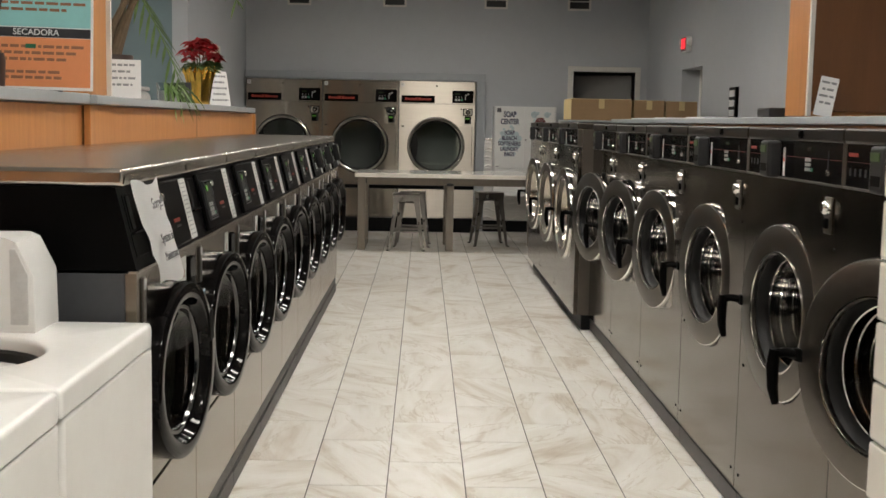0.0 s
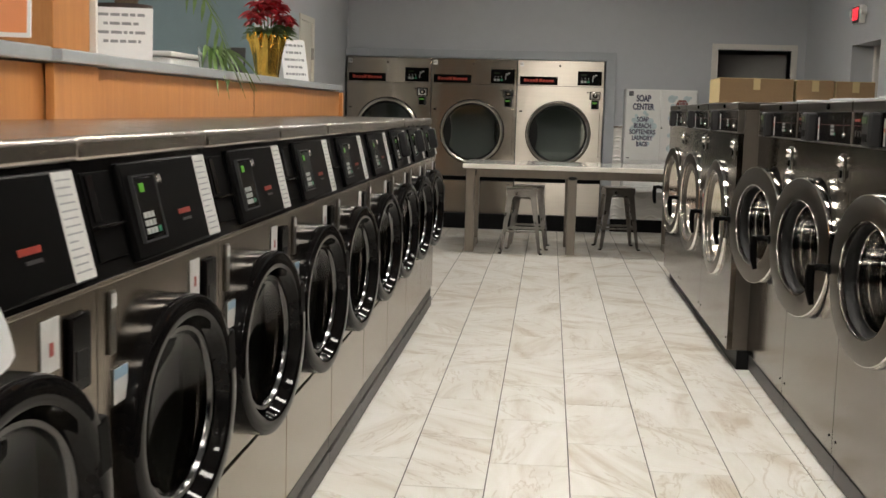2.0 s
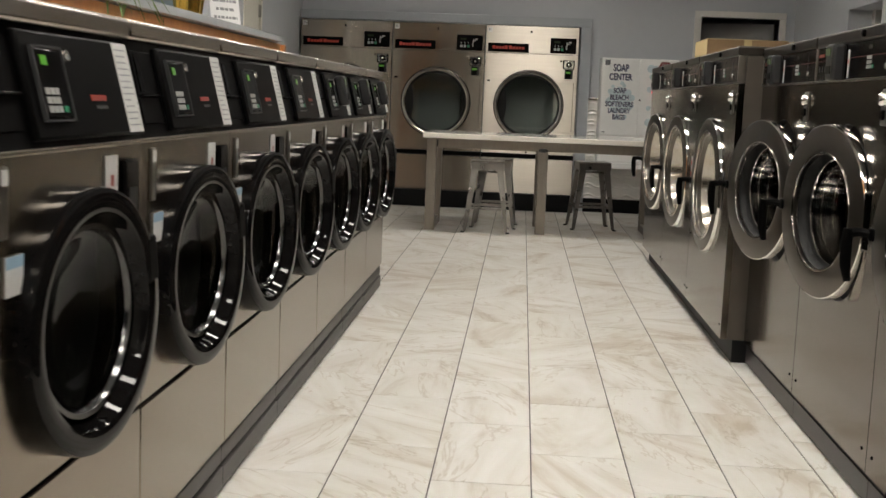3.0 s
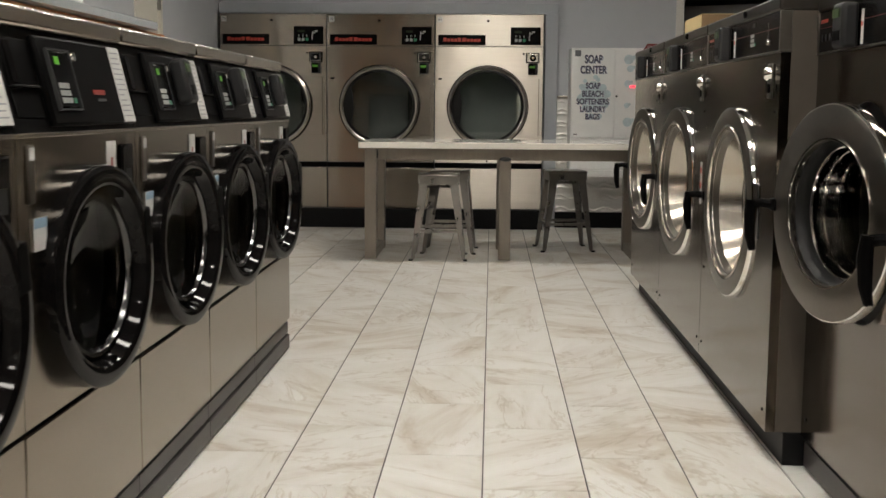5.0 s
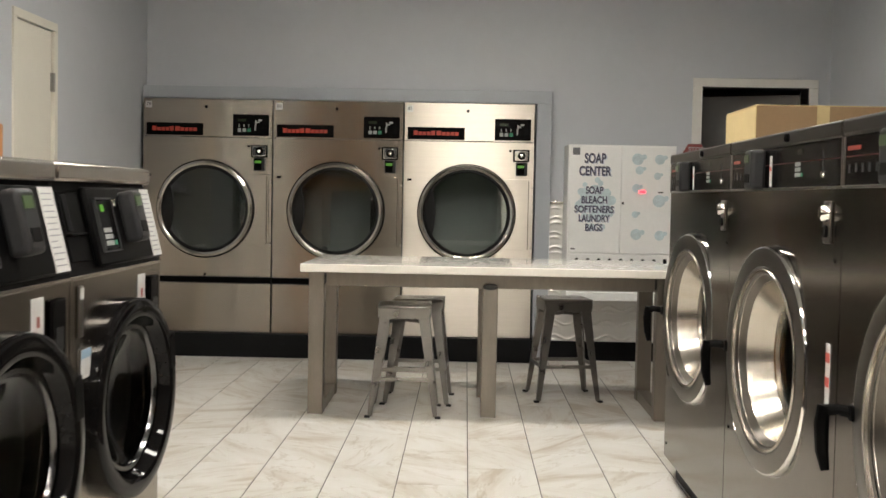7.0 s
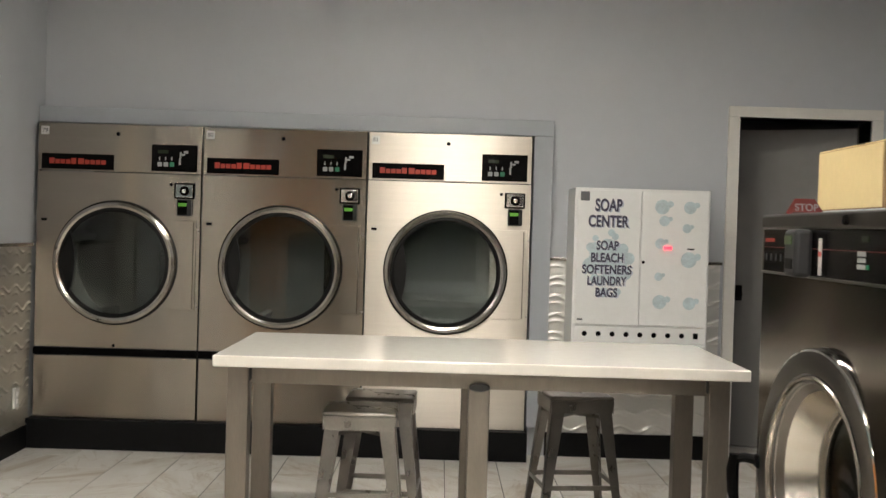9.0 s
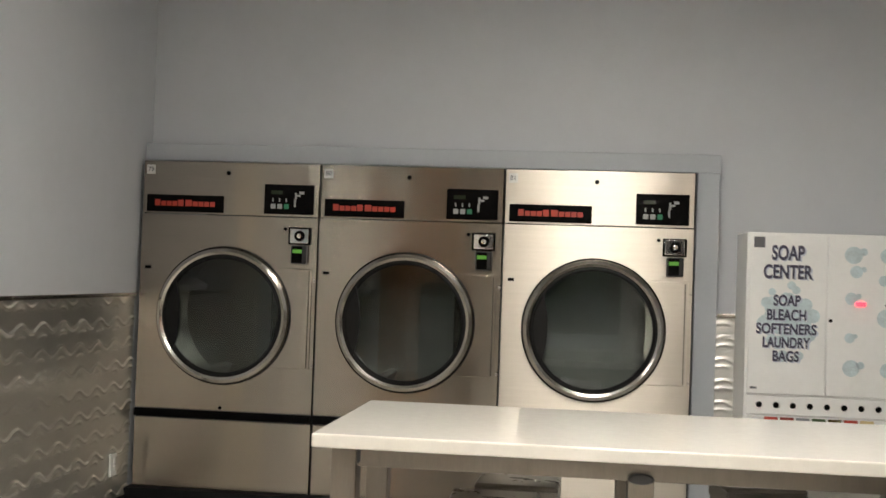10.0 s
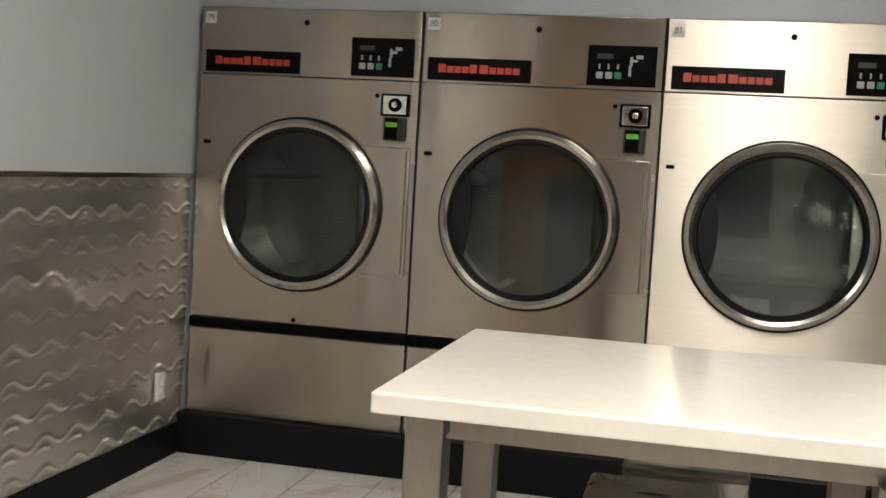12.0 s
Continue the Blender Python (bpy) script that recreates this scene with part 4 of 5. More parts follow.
for k, (ajar, out) in enumerate(((3, 0.03), (5, 0.034), (6, 0.034))):
    right_washer(pose(1.25, 7.225 + FAR_W * (k + 1), 0, 0, 0, -90), FAR_W, 1.43, 0.772, 0.332, True, "far right row of washers",
                 "extra large stainless washer with polished cone door ajar", ajar, out)


def side_tag():
    t = solid("warning_tag", boxed(-0.016, 0.016, -0.0022, -0.0008, -0.085, 0.085), STICKER, "narrow red and white warning tag on a washer front", "sticker")
    t.matrix_world = pose(1.25, 8.45, 0.80, 0, 0, -90)
    for z in (0.05, -0.01):
        part("red_band", boxed(-0.016, 0.016, -0.003, -0.0022, z - 0.012, z + 0.012), RED_MARK, t)


side_tag()


# ---- tumble dryers in the far wall ----
def dryer(at, number, steel):
    W, D = 0.974, 1.05
    t = thing("tumble_dryer", "large %s tumble dryer, round glass door, set in the wall" % ("brushed stainless (lamp glow in its colour)" if steel is STEEL_LIT else "brushed stainless"), "dryer", "dryers in the far wall", at=at)
    z0, z1 = 0.18, 1.93
    body = bmesh.new()
    box(body, 0.003, 0.02, 0.02, D, z0, z1)
    box(body, W - 0.02, W - 0.003, 0.02, D, z0, z1)
    box(body, 0.02, W - 0.02, D - 0.02, D, z0, z1)
    box(body, 0.02, W - 0.02, 0.02, D, z1 - 0.02, z1)
    part("body", body, SIDE_GREY, t, "grey sheet-metal casing")
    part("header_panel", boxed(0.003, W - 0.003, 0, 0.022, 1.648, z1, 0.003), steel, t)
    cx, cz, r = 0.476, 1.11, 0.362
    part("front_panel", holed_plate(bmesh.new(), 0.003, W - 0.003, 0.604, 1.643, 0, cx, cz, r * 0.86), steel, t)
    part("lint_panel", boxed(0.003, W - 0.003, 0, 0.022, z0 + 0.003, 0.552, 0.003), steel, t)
    part("black_gap", boxed(0.0, W, -0.012, 0.03, 0.556, 0.600, 0.006), BLACK_PANEL, t, "black rail above the lint drawer")
    part("seam", boxed(W - 0.003, W + 0.001, 0.004, 0.03, z0, z1), BLACK_PANEL, t)
    # header: mark, controls, vent dot, number
    plate = part("name_plate", boxed(0.026, 0.452, -0.005, 0, 1.657, 1.748, 0.002), BLACK_GLASSY, t, "black plate with a red wordmark shape")
    bm = bmesh.new()
    x = 0.072
    for k, w in enumerate((0.030, 0.027, 0.027, 0.027, 0.030, 0, 0.036, 0.028, 0.027, 0.027, 0.028)):
        if w:
            box(bm, x, x + w, -0.0065, -0.005, 1.688, 1.722 if k in (0, 4, 6) else 1.714, 0.0012, 1)
            x += w + 0.0045
        else:
            x += 0.006
    tagged(part("red_mark", bm, RED_MARK, plate, "red wordmark shape"), kind="stuff")
    pan = part("control_panel", boxed(0.675, 0.945, -0.006, 0, 1.66, 1.818, 0.003), BLACK_GLASSY, t, "black control panel")
    for k, mt in enumerate((KEY_WHITE, KEY_WHITE, KEY_GREEN)):
        part("key", boxed(0.712 + 0.036 * k, 0.738 + 0.036 * k, -0.009, -0.006, 1.688, 1.714, 0.002, 1), mt, pan)
    part("display", boxed(0.712, 0.775, -0.0075, -0.006, 1.765, 1.785), LCD_FAINT, pan)
    bm = bmesh.new()
    for a in ((0.838, 0.848, 1.70, 1.74), (0.842, 0.852, 1.74, 1.775), (0.866, 0.892, 1.768, 1.782), (0.852, 0.872, 1.755, 1.765)):
        box(bm, a[0], a[1], -0.0075, -0.006, a[2], a[3])
    for k in range(3):
        box(bm, 0.72 + 0.036 * k, 0.726 + 0.036 * k, -0.0075, -0.006, 1.725, 1.745)
    tagged(part("pictogram", bm, KEY_WHITE, pan, "pale printed pictograms"), kind="stuff")
    part("key_hole", turned([(0, 0.006), (0.011, 0.005), (0.012, 0)], 16, facing(0.474, 0, 1.872)), BLACK_PANEL, t)
    tag = part("number_tag", flat(0.018, 0.066, 1.858, 1.908, 0.0, 0.0015), STICKER, t, "small white number tag")
    lettering("number", number, 0.034, INK, tag, facing(0.042, -0.002, 1.883))
    # coin slide and card reader
    coin = part("coin_box", boxed(0.815, 0.937, -0.014, 0, 1.50, 1.592, 0.004), BLACK_PANEL, t, "steel coin acceptor in a black frame")
    part("coin_plate", boxed(0.826, 0.926, -0.018, -0.014, 1.508, 1.584, 0.003), CHROME, coin)
    part("coin_ring", turned([(0.014, 0.002), (0.016, 0.010), (0.027, 0.010), (0.029, 0.0)], 28, facing(0.878, -0.018, 1.546), False), BLACK_GLASSY, coin)
    part("coin_knob", turned([(0, 0.014), (0.012, 0.012), (0.014, 0.0)], 20, facing(0.878, -0.018, 1.546)), CHROME, coin)
    rd = part("card_reader", boxed(0.836, 0.922, -0.035, 0, 1.398, 1.496, 0.008), READER_GREY, t, "grey card reader with lit green display")
    part("reader_face", boxed(0.845, 0.899, -0.037, -0.035, 1.404, 1.49, 0.001, 1), BLACK_GLASSY, rd)
    part("display", boxed(0.848, 0.896, -0.0385, -0.037, 1.455, 1.474), LCD, rd, "lit green display")
    part("latch_hole", turned([(0, 0.005), (0.009, 0.004), (0.01, 0)], 14, facing(0.795, 0, 1.582)), BLACK_PANEL, t)
    part("catch", boxed(0.03, 0.062, -0.004, 0, 1.348, 1.364, 0.002), BLACK_PANEL, t)
    part("floor_latch", turned([(0, 0.006), (0.009, 0.005), (0.01, 0)], 14, facing(0.475, 0, 0.618)), BLACK_PANEL, t)
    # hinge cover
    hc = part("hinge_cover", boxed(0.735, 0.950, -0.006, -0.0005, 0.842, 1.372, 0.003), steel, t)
    part("hinge_bar", boxed(0.932, 0.938, -0.008, -0.006, 0.85, 1.362), STEEL_RING, hc)
    for z in (0.86, 1.31):
        part("screw", turned([(0, 0.004), (0.007, 0.003), (0.008, 0)], 12, facing(0.965, 0, z)), BRASS, t)
    # round door
    m2 = facing(cx, -0.008, cz)
    ring = [(r * 0.86, 0.008), (r * 0.90, 0.034), (r * 0.94, 0.040), (r * 0.985, 0.032), (r, 0.014), (r * 1.005, 0.0), (r * 0.86, 0.0)]
    door = part("door", turned(ring, 96, m2, True), STEEL_DOOR, t, "round door with brushed steel rim")
    part("seal", turned([(r * 1.004, 0.006), (r * 1.02, 0.004), (r * 1.02, -0.007), (r * 0.99, -0.007)], 96, m2, True), RUBBER, door)
    part("gasket", turned([(r * 0.90, 0.026), (r * 0.865, 0.028), (r * 0.835, 0.018), (r * 0.835, 0.004), (r * 0.88, 0.004)], 80, m2, True), RUBBER, door, "black rubber gasket")
    pane = part("glass", turned([(0, 0.012), (r * 0.84, 0.012), (r * 0.84, 0.006), (0, 0.006)], 64, m2), GLASS_DARK, door, "dark round door glass")
    pane.visible_shadow = False
    grip = bmesh.new()
    outl = [(-r * 0.845 * math.cos(a), r * 0.845 * math.sin(a)) for a in np.linspace(-0.55, 0.55, 13)]
    inner = [(-r * 0.845 * math.cos(0.55) + 0.030 * math.cos(b) ** 2, 0.17 * r / 0.362 * math.sin(b) * 1.08) for b in np.linspace(1.4, -1.4, 11)]
    prism(grip, [(cx + x, cz + z) for x, z in outl + inner], -0.04, -0.014, "y")
    part("grip", grip, RUBBER, door, "black moulded door grip")
    drum = bmesh.new()
    lathe(drum, [(r * 0.86, -0.012), (r * 1.15, -0.06), (r * 1.15, -0.62), (0.1, -0.64), (0, -0.64)], 56, m2)
    part("drum", drum, DRUM, t, "perforated steel drum")
    for k in range(4):
        a = math.radians(25 + 90 * k)
        bm = boxed(-0.02, 0.02, 0.09, 0.60, -0.09, 0.0, 0.008)
        bmesh.ops.transform(bm, matrix=Matrix.Translation((cx, 0, cz)) @ Matrix.Rotation(a, 4, "Y") @ Matrix.Translation((0, 0, r * 1.15)), verts=bm.verts[:])
        part("baffle", bm, DRUM, t)


STEEL_DOOR = surface("dryer_rim_steel", (0.42, 0.395, 0.36), 0.19, 1.0, vary=0.08, scale=10)
for k, (number, sheet) in enumerate((("79", STEEL), ("80", STEEL), ("81", STEEL_LIT))):
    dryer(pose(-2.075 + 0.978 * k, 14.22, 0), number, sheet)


# ---- soap vending cabinet ----
def soap_cabinet():
    x0, x1, y0, y1, z0, z1 = 1.09, 1.87, 14.0, FAR - 0.022, 0.50, 1.63
    t = thing("soap_dispenser", "white wall-hung soap vending cabinet with dark lettering and pale bubbles", "vending machine", at=pose(x0, y0, 0))
    W, D = x1 - x0, y1 - y0
    body = part("cabinet", boxed(0, W, 0.012, D, z0, z1, 0.006), WHITE_CABINET, t)
    ld = part("left_door", boxed(0.012, 0.378, -0.004, 0.012, 0.845, z1 - 0.012, 0.004), WHITE_CABINET, t)
    rd = part("right_door", boxed(0.384, W - 0.012, -0.004, 0.012, 0.845, z1 - 0.012, 0.004), WHITE_CABINET, t)
    part("button_strip", boxed(0.012, W - 0.012, 0.002, 0.012, 0.745, 0.835, 0.003), WHITE_CABINET, t)
    part("lower_door", boxed(0.012, W - 0.012, 0.0, 0.012, 0.57, 0.738, 0.003), WHITE_CABINET, t)
    part("tray", boxed(0.0, W, -0.05, 0.012, z0, 0.562, 0.008), WHITE_CABINET, t, "white delivery tray")
    for k in range(8):
        b = part("button", turned([(0, 0.010), (0.010, 0.009), (0.0145, 0.003), (0.015, 0)], 18, facing(0.075 + 0.08 * k, 0.002, 0.792)), BLACK_GLASSY, t, "dark round push button")
    part("key_switch", boxed(0.70, 0.728, -0.004, 0.002, 0.776, 0.81, 0.003), BLACK_GLASSY, t)
    for k, mt in enumerate((RED_MARK, RED_DIM, INK_LIGHT, LCD_DIM, GOLD, RED_MARK, CARD_PALE)):
        part("product_label", flat(0.10 + 0.075 * k, 0.165 + 0.075 * k, 0.70, 0.735, 0.0, 0.001), mt, t, "small coloured product label")
    part("lock", turned([(0, 0.004), (0.008, 0.003), (0.009, 0)], 14, facing(0.40, -0.004, 1.21)), BLACK_GLASSY, t)
    part("corner_tag", flat(0.03, 0.082, 1.555, 1.607, -0.004), INK, ld, "small dark square tag")
    part("maker_badge", flat(0.028, 0.06, 0.868, 0.878, -0.004), INK, ld)
    # soft print behind the words
    rnd = random.Random(8)
    bm = bmesh.new()
    for k in range(46):
        a, q = rnd.random() * math.tau, rnd.random() ** 0.5
        bmesh.ops.create_circle(bm, cap_ends=True, segments=14, radius=0.018 + 0.022 * rnd.random(),
                                matrix=facing(0.195 + 0.125 * q * math.cos(a), -0.0046 - 0.00001 * k, 1.19 + 0.19 * q * math.sin(a)))
    part("bubble_print", bm, BUBBLE, ld, "pale blue bubble print")
    for words, z, s, w in (("SOAP", 1.528, 0.098, 0.155), ("CENTER", 1.436, 0.092, 0.232), ("SOAP", 1.298, 0.072, 0.128), ("BLEACH", 1.228, 0.072, 0.185),
                           ("SOFTENERS", 1.160, 0.070, 0.285), ("LAUNDRY", 1.094, 0.070, 0.225), ("BAGS", 1.028, 0.070, 0.125)):
        lettering("shadow_letters", words, s, BUBBLE_DARK, ld, facing(0.200, -0.0052, z - 0.006), width=w)
        lettering("letters", words, s, INK_BLUE, ld, facing(0.192, -0.0066, z), width=w, bold=0.03)
    for x, z, q in ((0.50, 1.53, 0.042), (0.66, 1.53, 0.036), (0.515, 1.45, 0.03), (0.645, 1.41, 0.026), (0.495, 1.32, 0.03), (0.66, 1.23, 0.045), (0.49, 1.13, 0.024), (0.50, 0.985, 0.04), (0.67, 0.98, 0.036)):
        bm = bmesh.new()
        bmesh.ops.create_circle(bm, cap_ends=True, segments=24, radius=q, matrix=facing(x, -0.0048, z))
        bmesh.ops.create_circle(bm, cap_ends=True, segments=16, radius=q * 0.45, matrix=facing(x + q * 1.1, -0.0048, z + q * 0.4))
        part("bubble", bm, BUBBLE, rd, "pale printed bubble")
    part("coin_lamp", boxed(0.515, 0.56, -0.012, -0.004, 1.285, 1.305, 0.002), LCD_RED, rd, "small glowing red display")
    part("coin_slot", boxed(0.65, 0.69, -0.010, -0.004, 1.288, 1.296, 0.001, 1), BLACK_GLASSY, rd)


soap_cabinet()


# ---- folding table and stools ----
def folding_table():
    t = thing("folding_table", "long folding table with a white quartz top on steel legs", "table", at=pose(0, 0, 0))
    x0, x1, y0, y1 = -0.535, 1.53, 11.79, 12.80
    part("tabletop", boxed(x0, x1, y0, y1, 0.812, 0.856, 0.006, 3), QUARTZ, t, "white polished quartz top")
    fy, by = 12.0, 12.66
    bm = bmesh.new()
    box(bm, x0 + 0.11, x1 - 0.11, fy + 0.005, fy + 0.045, 0.725, 0.811, 0.003)
    part("front_rail", bm, LEG_STEEL, t)
    part("back_rail", boxed(x0 + 0.11, x1 - 0.11, by, by + 0.04, 0.725, 0.811, 0.003), LEG_STEEL, t)
    for x in (-0.512, 0.455, 1.418):
        end = x != 0.455
        part("leg", boxed(x, x + 0.085, fy - 0.01, fy + 0.075, 0.004, 0.811 if end else 0.740, 0.004), LEG_STEEL, t)
        at = facing(x + 0.0425, fy - 0.010, 0.735) if not end else pose(x + (0.085 if x < 0 else 0.0), fy + 0.012, 0.765, 0, 90 if x < 0 else -90)
        m = at @ Matrix.Diagonal((0.042, 0.018, 1, 1) if not end else (0.036, 0.014, 1, 1))
        part("bracket", turned([(0, 0.012), (0.8, 0.011), (1.0, 0.004), (1.0, 0)], 28, m), DARK_GREY, t, "dark oval steel bracket")
        if end:
            part("leg", boxed(x, x + 0.085, by - 0.02, by + 0.065, 0.004, 0.811, 0.004), LEG_STEEL, t)
            part("side_rail", boxed(x + 0.02, x + 0.065, fy + 0.075, by - 0.02, 0.74, 0.811, 0.003), LEG_STEEL, t)
            part("floor_bar", boxed(x + 0.005, x + 0.08, fy + 0.075, by - 0.02, 0.004, 0.07, 0.004), LEG_STEEL, t)
    part("leg", boxed(0.440, 0.525, by - 0.02, by + 0.065, 0.004, 0.724, 0.004), LEG_STEEL, t)
    return t


folding_table()


def stool():
    t = thing("metal_stool", "backless industrial metal stool with splayed legs", "stool", "stools at the folding table")
    H, a, b = 0.625, 0.150, 0.195
    bm = bmesh.new()
    box(bm, -a, a, -a, a, H - 0.022, H, 0.012, 3)
    part("seat", bm, GUNMETAL, t, "dished square steel seat")
    # Flat patch on the seat paints the shade of a hand hole.
    bm = bmesh.new()
    bmesh.ops.create_circle(bm, cap_ends=True, segments=20, radius=0.02, matrix=Matrix.Translation((0, 0, H + 0.0012)) @ Matrix.Diagonal((2.0, 0.6, 1, 1)))
    part("hole_shade", bm, RUBBER, t, "flat dark patch for the hand hole's shade")
    for s in (0, 1):
        for q in (-1, 1):
            bm = bmesh.new()
            u = [(-a * 0.92, H - 0.075), (a * 0.92, H - 0.075), (a * 0.96, H - 0.02), (-a * 0.96, H - 0.02)]
            prism(bm, u, q * (a * 0.97) - 0.002, q * (a * 0.97) + 0.002, "y")
            if s:
                bmesh.ops.rotate(bm, cent=(0, 0, 0), matrix=Matrix.Rotation(radians(90), 3, "Z"), verts=bm.verts[:])
            part("apron", bm, GUNMETAL, t)
    for sx in (-1, 1):
        for sy in (-1, 1):
            bm = bmesh.new()
            top = Vector((sx * a * 0.90, sy * a * 0.90, H - 0.03))
            foot = Vector((sx * b, sy * b, 0.012))
            for w0, w1, ax in ((0.062, 0.026, 0), (0.062, 0.026, 1)):
                d = Vector((-sx, 0, 0)) if ax == 0 else Vector((0, -sy, 0))
                n = Vector((0, -sy, 0)) if ax == 0 else Vector((-sx, 0, 0))
                v = [bm.verts.new(p) for p in (top, top + d * w0, foot + d * w1, foot, top + n * 0.004, top + d * w0 + n * 0.004, foot + d * w1 + n * 0.004, foot + n * 0.004)]
                for f in ((0, 1, 2, 3), (4, 7, 6, 5), (0, 4, 5, 1), (1, 5, 6, 2), (2, 6, 7, 3), (3, 7, 4, 0)):
                    bm.faces.new([v[i] for i in f])
            bmesh.ops.recalc_face_normals(bm, faces=bm.faces[:])
            leg = part("leg", bm, GUNMETAL, t, "folded sheet-steel leg")
            part("foot_cap", boxed(sx * b - 0.016, sx * b + 0.016, sy * b - 0.016, sy * b + 0.016, 0.004, 0.016, 0.003), RUBBER, leg, "black rubber foot")
    zz = 0.205
    for sgn in (-1, 1):
        part("crossbar", boxed(-0.168, 0.168, sgn * 0.170 - 0.004, sgn * 0.170 + 0.004, zz, zz + 0.022, 0.002), GUNMETAL, t)
        part("crossbar", boxed(sgn * 0.170 - 0.004, sgn * 0.170 + 0.004, -0.168, 0.168, zz, zz + 0.022, 0.002), GUNMETAL, t)
    bm = bmesh.new()
    for q in (1, -1):
        m = Matrix.Rotation(radians(45 * q), 4, "Z")
        v = len(bm.verts)
        box(bm, -0.19, 0.19, -0.003, 0.003, H - 0.105, H - 0.088)
        bm.verts.ensure_lookup_table()
        bmesh.ops.transform(bm, matrix=m, verts=bm.verts[v:])
    part("brace", bm, GUNMETAL, t, "crossed brace under the seat")
    return t


st = stool()
st.matrix_world = pose(0.02, 12.12, 0, 0, 0, 1)
copy_thing(st, pose(0.085, 12.52, 0, 0, 0, -2))
copy_thing(st, pose(0.97, 12.73, 0, 0, 0, 7))


# ---- cartons on the storage cabinet behind the far washers ----
def storage_cabinet():
    t = thing("storage_cabinet", "low grey storage cabinet behind the washers carrying cartons", "cabinet", at=pose(1.62, 10.76, 0))
    part("body", boxed(0, 1.36, 0, 0.78, 0.004, 1.445, 0.005), SIDE_GREY, t)
    part("top", boxed(-0.01, 1.37, -0.015, 0.79, 1.445, 1.462, 0.004), LEDGE, t)


storage_cabinet()


def carton(x0, x1, y0, y1, z0, z1, label):
    t = thing("cardboard_box", label, "carton", "cartons on the storage cabinet", at=pose(x0, y0, z0))
    w, d, h = x1 - x0, y1 - y0, z1 - z0
    part("carton_body", boxed(0, w, 0, d, 0, h - 0.004, 0.004), CARD, t)
    # Flaps, tape and end face are drawn paler than the other sides.
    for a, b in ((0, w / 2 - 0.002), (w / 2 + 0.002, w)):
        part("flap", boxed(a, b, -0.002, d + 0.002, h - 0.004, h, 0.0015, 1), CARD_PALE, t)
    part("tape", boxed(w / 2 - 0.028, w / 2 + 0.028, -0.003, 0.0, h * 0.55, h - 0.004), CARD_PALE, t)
    part("end_face", boxed(-0.003, 0.0, 0.004, d - 0.004, 0.006, h - 0.008), CARD_PALE, t, "paler end face")


carton(1.66, 2.26, 10.88, 11.48, 1.464, 1.675, "long closed cardboard carton with a pale end")
carton(2.29, 2.59, 10.90, 11.42, 1.464, 1.670, "closed brown cardboard carton")
carton(2.61, 2.92, 10.90, 11.42, 1.464, 1.665, "closed brown cardboard carton")


def stop_plate():
    """A small toppled sign: red plate with cut corners and a word on it."""
    t = thing("stop_sign", "small dark red stop sign standing on a washer top", "sign", at=pose(1.322, 10.55, 1.431, -8, 0, 4))
    out = [(-0.052, 0.0), (-0.052, 0.006), (-0.028, 0.044), (0.028, 0.044), (0.052, 0.006), (0.052, 0.0)]
    plate = part("plate", prism(bmesh.new(), out, 0.0, 0.006, "y"), RED_FAINT, t)
    lettering("letters", "STOP", 0.028, INK_LIGHT, plate, facing(0.004, -0.001, 0.019), "white letters", 0.066)
    part("base", boxed(-0.036, 0.036, -0.010, 0.018, 0.0, 0.005, 0.002), DARK_GREY, t)


stop_plate()


# ---- right wall fittings ----
def exit_sign():
    t = thing("exit_sign", "small glowing red exit sign on the wall", "exit sign", at=pose(RIGHT, 12.08, 2.31, 0, 0, -90))
    part("housing", boxed(-0.12, 0.12, -0.06, 0, -0.085, 0.085, 0.012), WHITE_CABINET, t)
    f = part("face", boxed(-0.11, 0.11, -0.064, -0.06, -0.075, 0.075, 0.002), DARK_GREY, t)
    lettering("letters", "EXIT", 0.15, LCD_RED, f, facing(0, -0.066, 0), "glowing red letters", 0.19)
    for s in (-1, 1):
        part("emergency_lamp", turned([(0, 0.05), (0.03, 0.045), (0.04, 0.0)], 18, facing(s * 0.19, -0.02, 0.02)), WHITE_CABINET, t)


exit_sign()


def brochure_rack():
    t = thing("leaflet_rack", "narrow dark wall rack holding white cards", "rack", at=pose(RIGHT, 10.1, 1.49, 0, 0, -90))
    part("frame", boxed(-0.12, 0.12, -0.03, 0, 0.0, 0.30, 0.006), BLACK_PANEL, t)
    for z in (0.03, 0.12, 0.21):
        part("card", boxed(-0.085, 0.085, -0.036, -0.03, z, z + 0.06, 0.002), PAPER, t)


brochure_rack()


def leaning_card(at, w, h, label, lines):
    t = thing("notice_card", label, "notice", at=at)
    sheet = part("sheet", boxed(-w / 2, w / 2, -0.002, 0.0, 0.002, h), PAPER, t)
    bm = bmesh.new()
    for k in range(lines):
        z = h * (0.86 - 0.17 * k)
        half = w * (0.40 - 0.09 * (k % 2))
        x = -half
        rnd = random.Random(k)
        while x < half - 0.005:
            l = 0.012 + 0.03 * rnd.random()
            box(bm, x, min(x + l, half), -0.0026, -0.002, z - h * 0.028, z + h * 0.028)
            x += l + 0.007
    tagged(part("print", bm, INK_LIGHT, sheet, "grey printed lines"), kind="stuff")


leaning_card(pose(2.085, 4.86, 1.476, -6, 11, -8), 0.085, 0.19, "white printed card leaning on the grey ledge", 4)
leaning_card(pose(-1.36, 5.33, 1.505, -10, 0, 14), 0.225, 0.20, "white printed card leaning against a dark planter", 4)
leaning_card(pose(-1.40, 8.55, 1.505, -12, 0, 50), 0.20, 0.28, "white folded notice card on the ledge", 5)


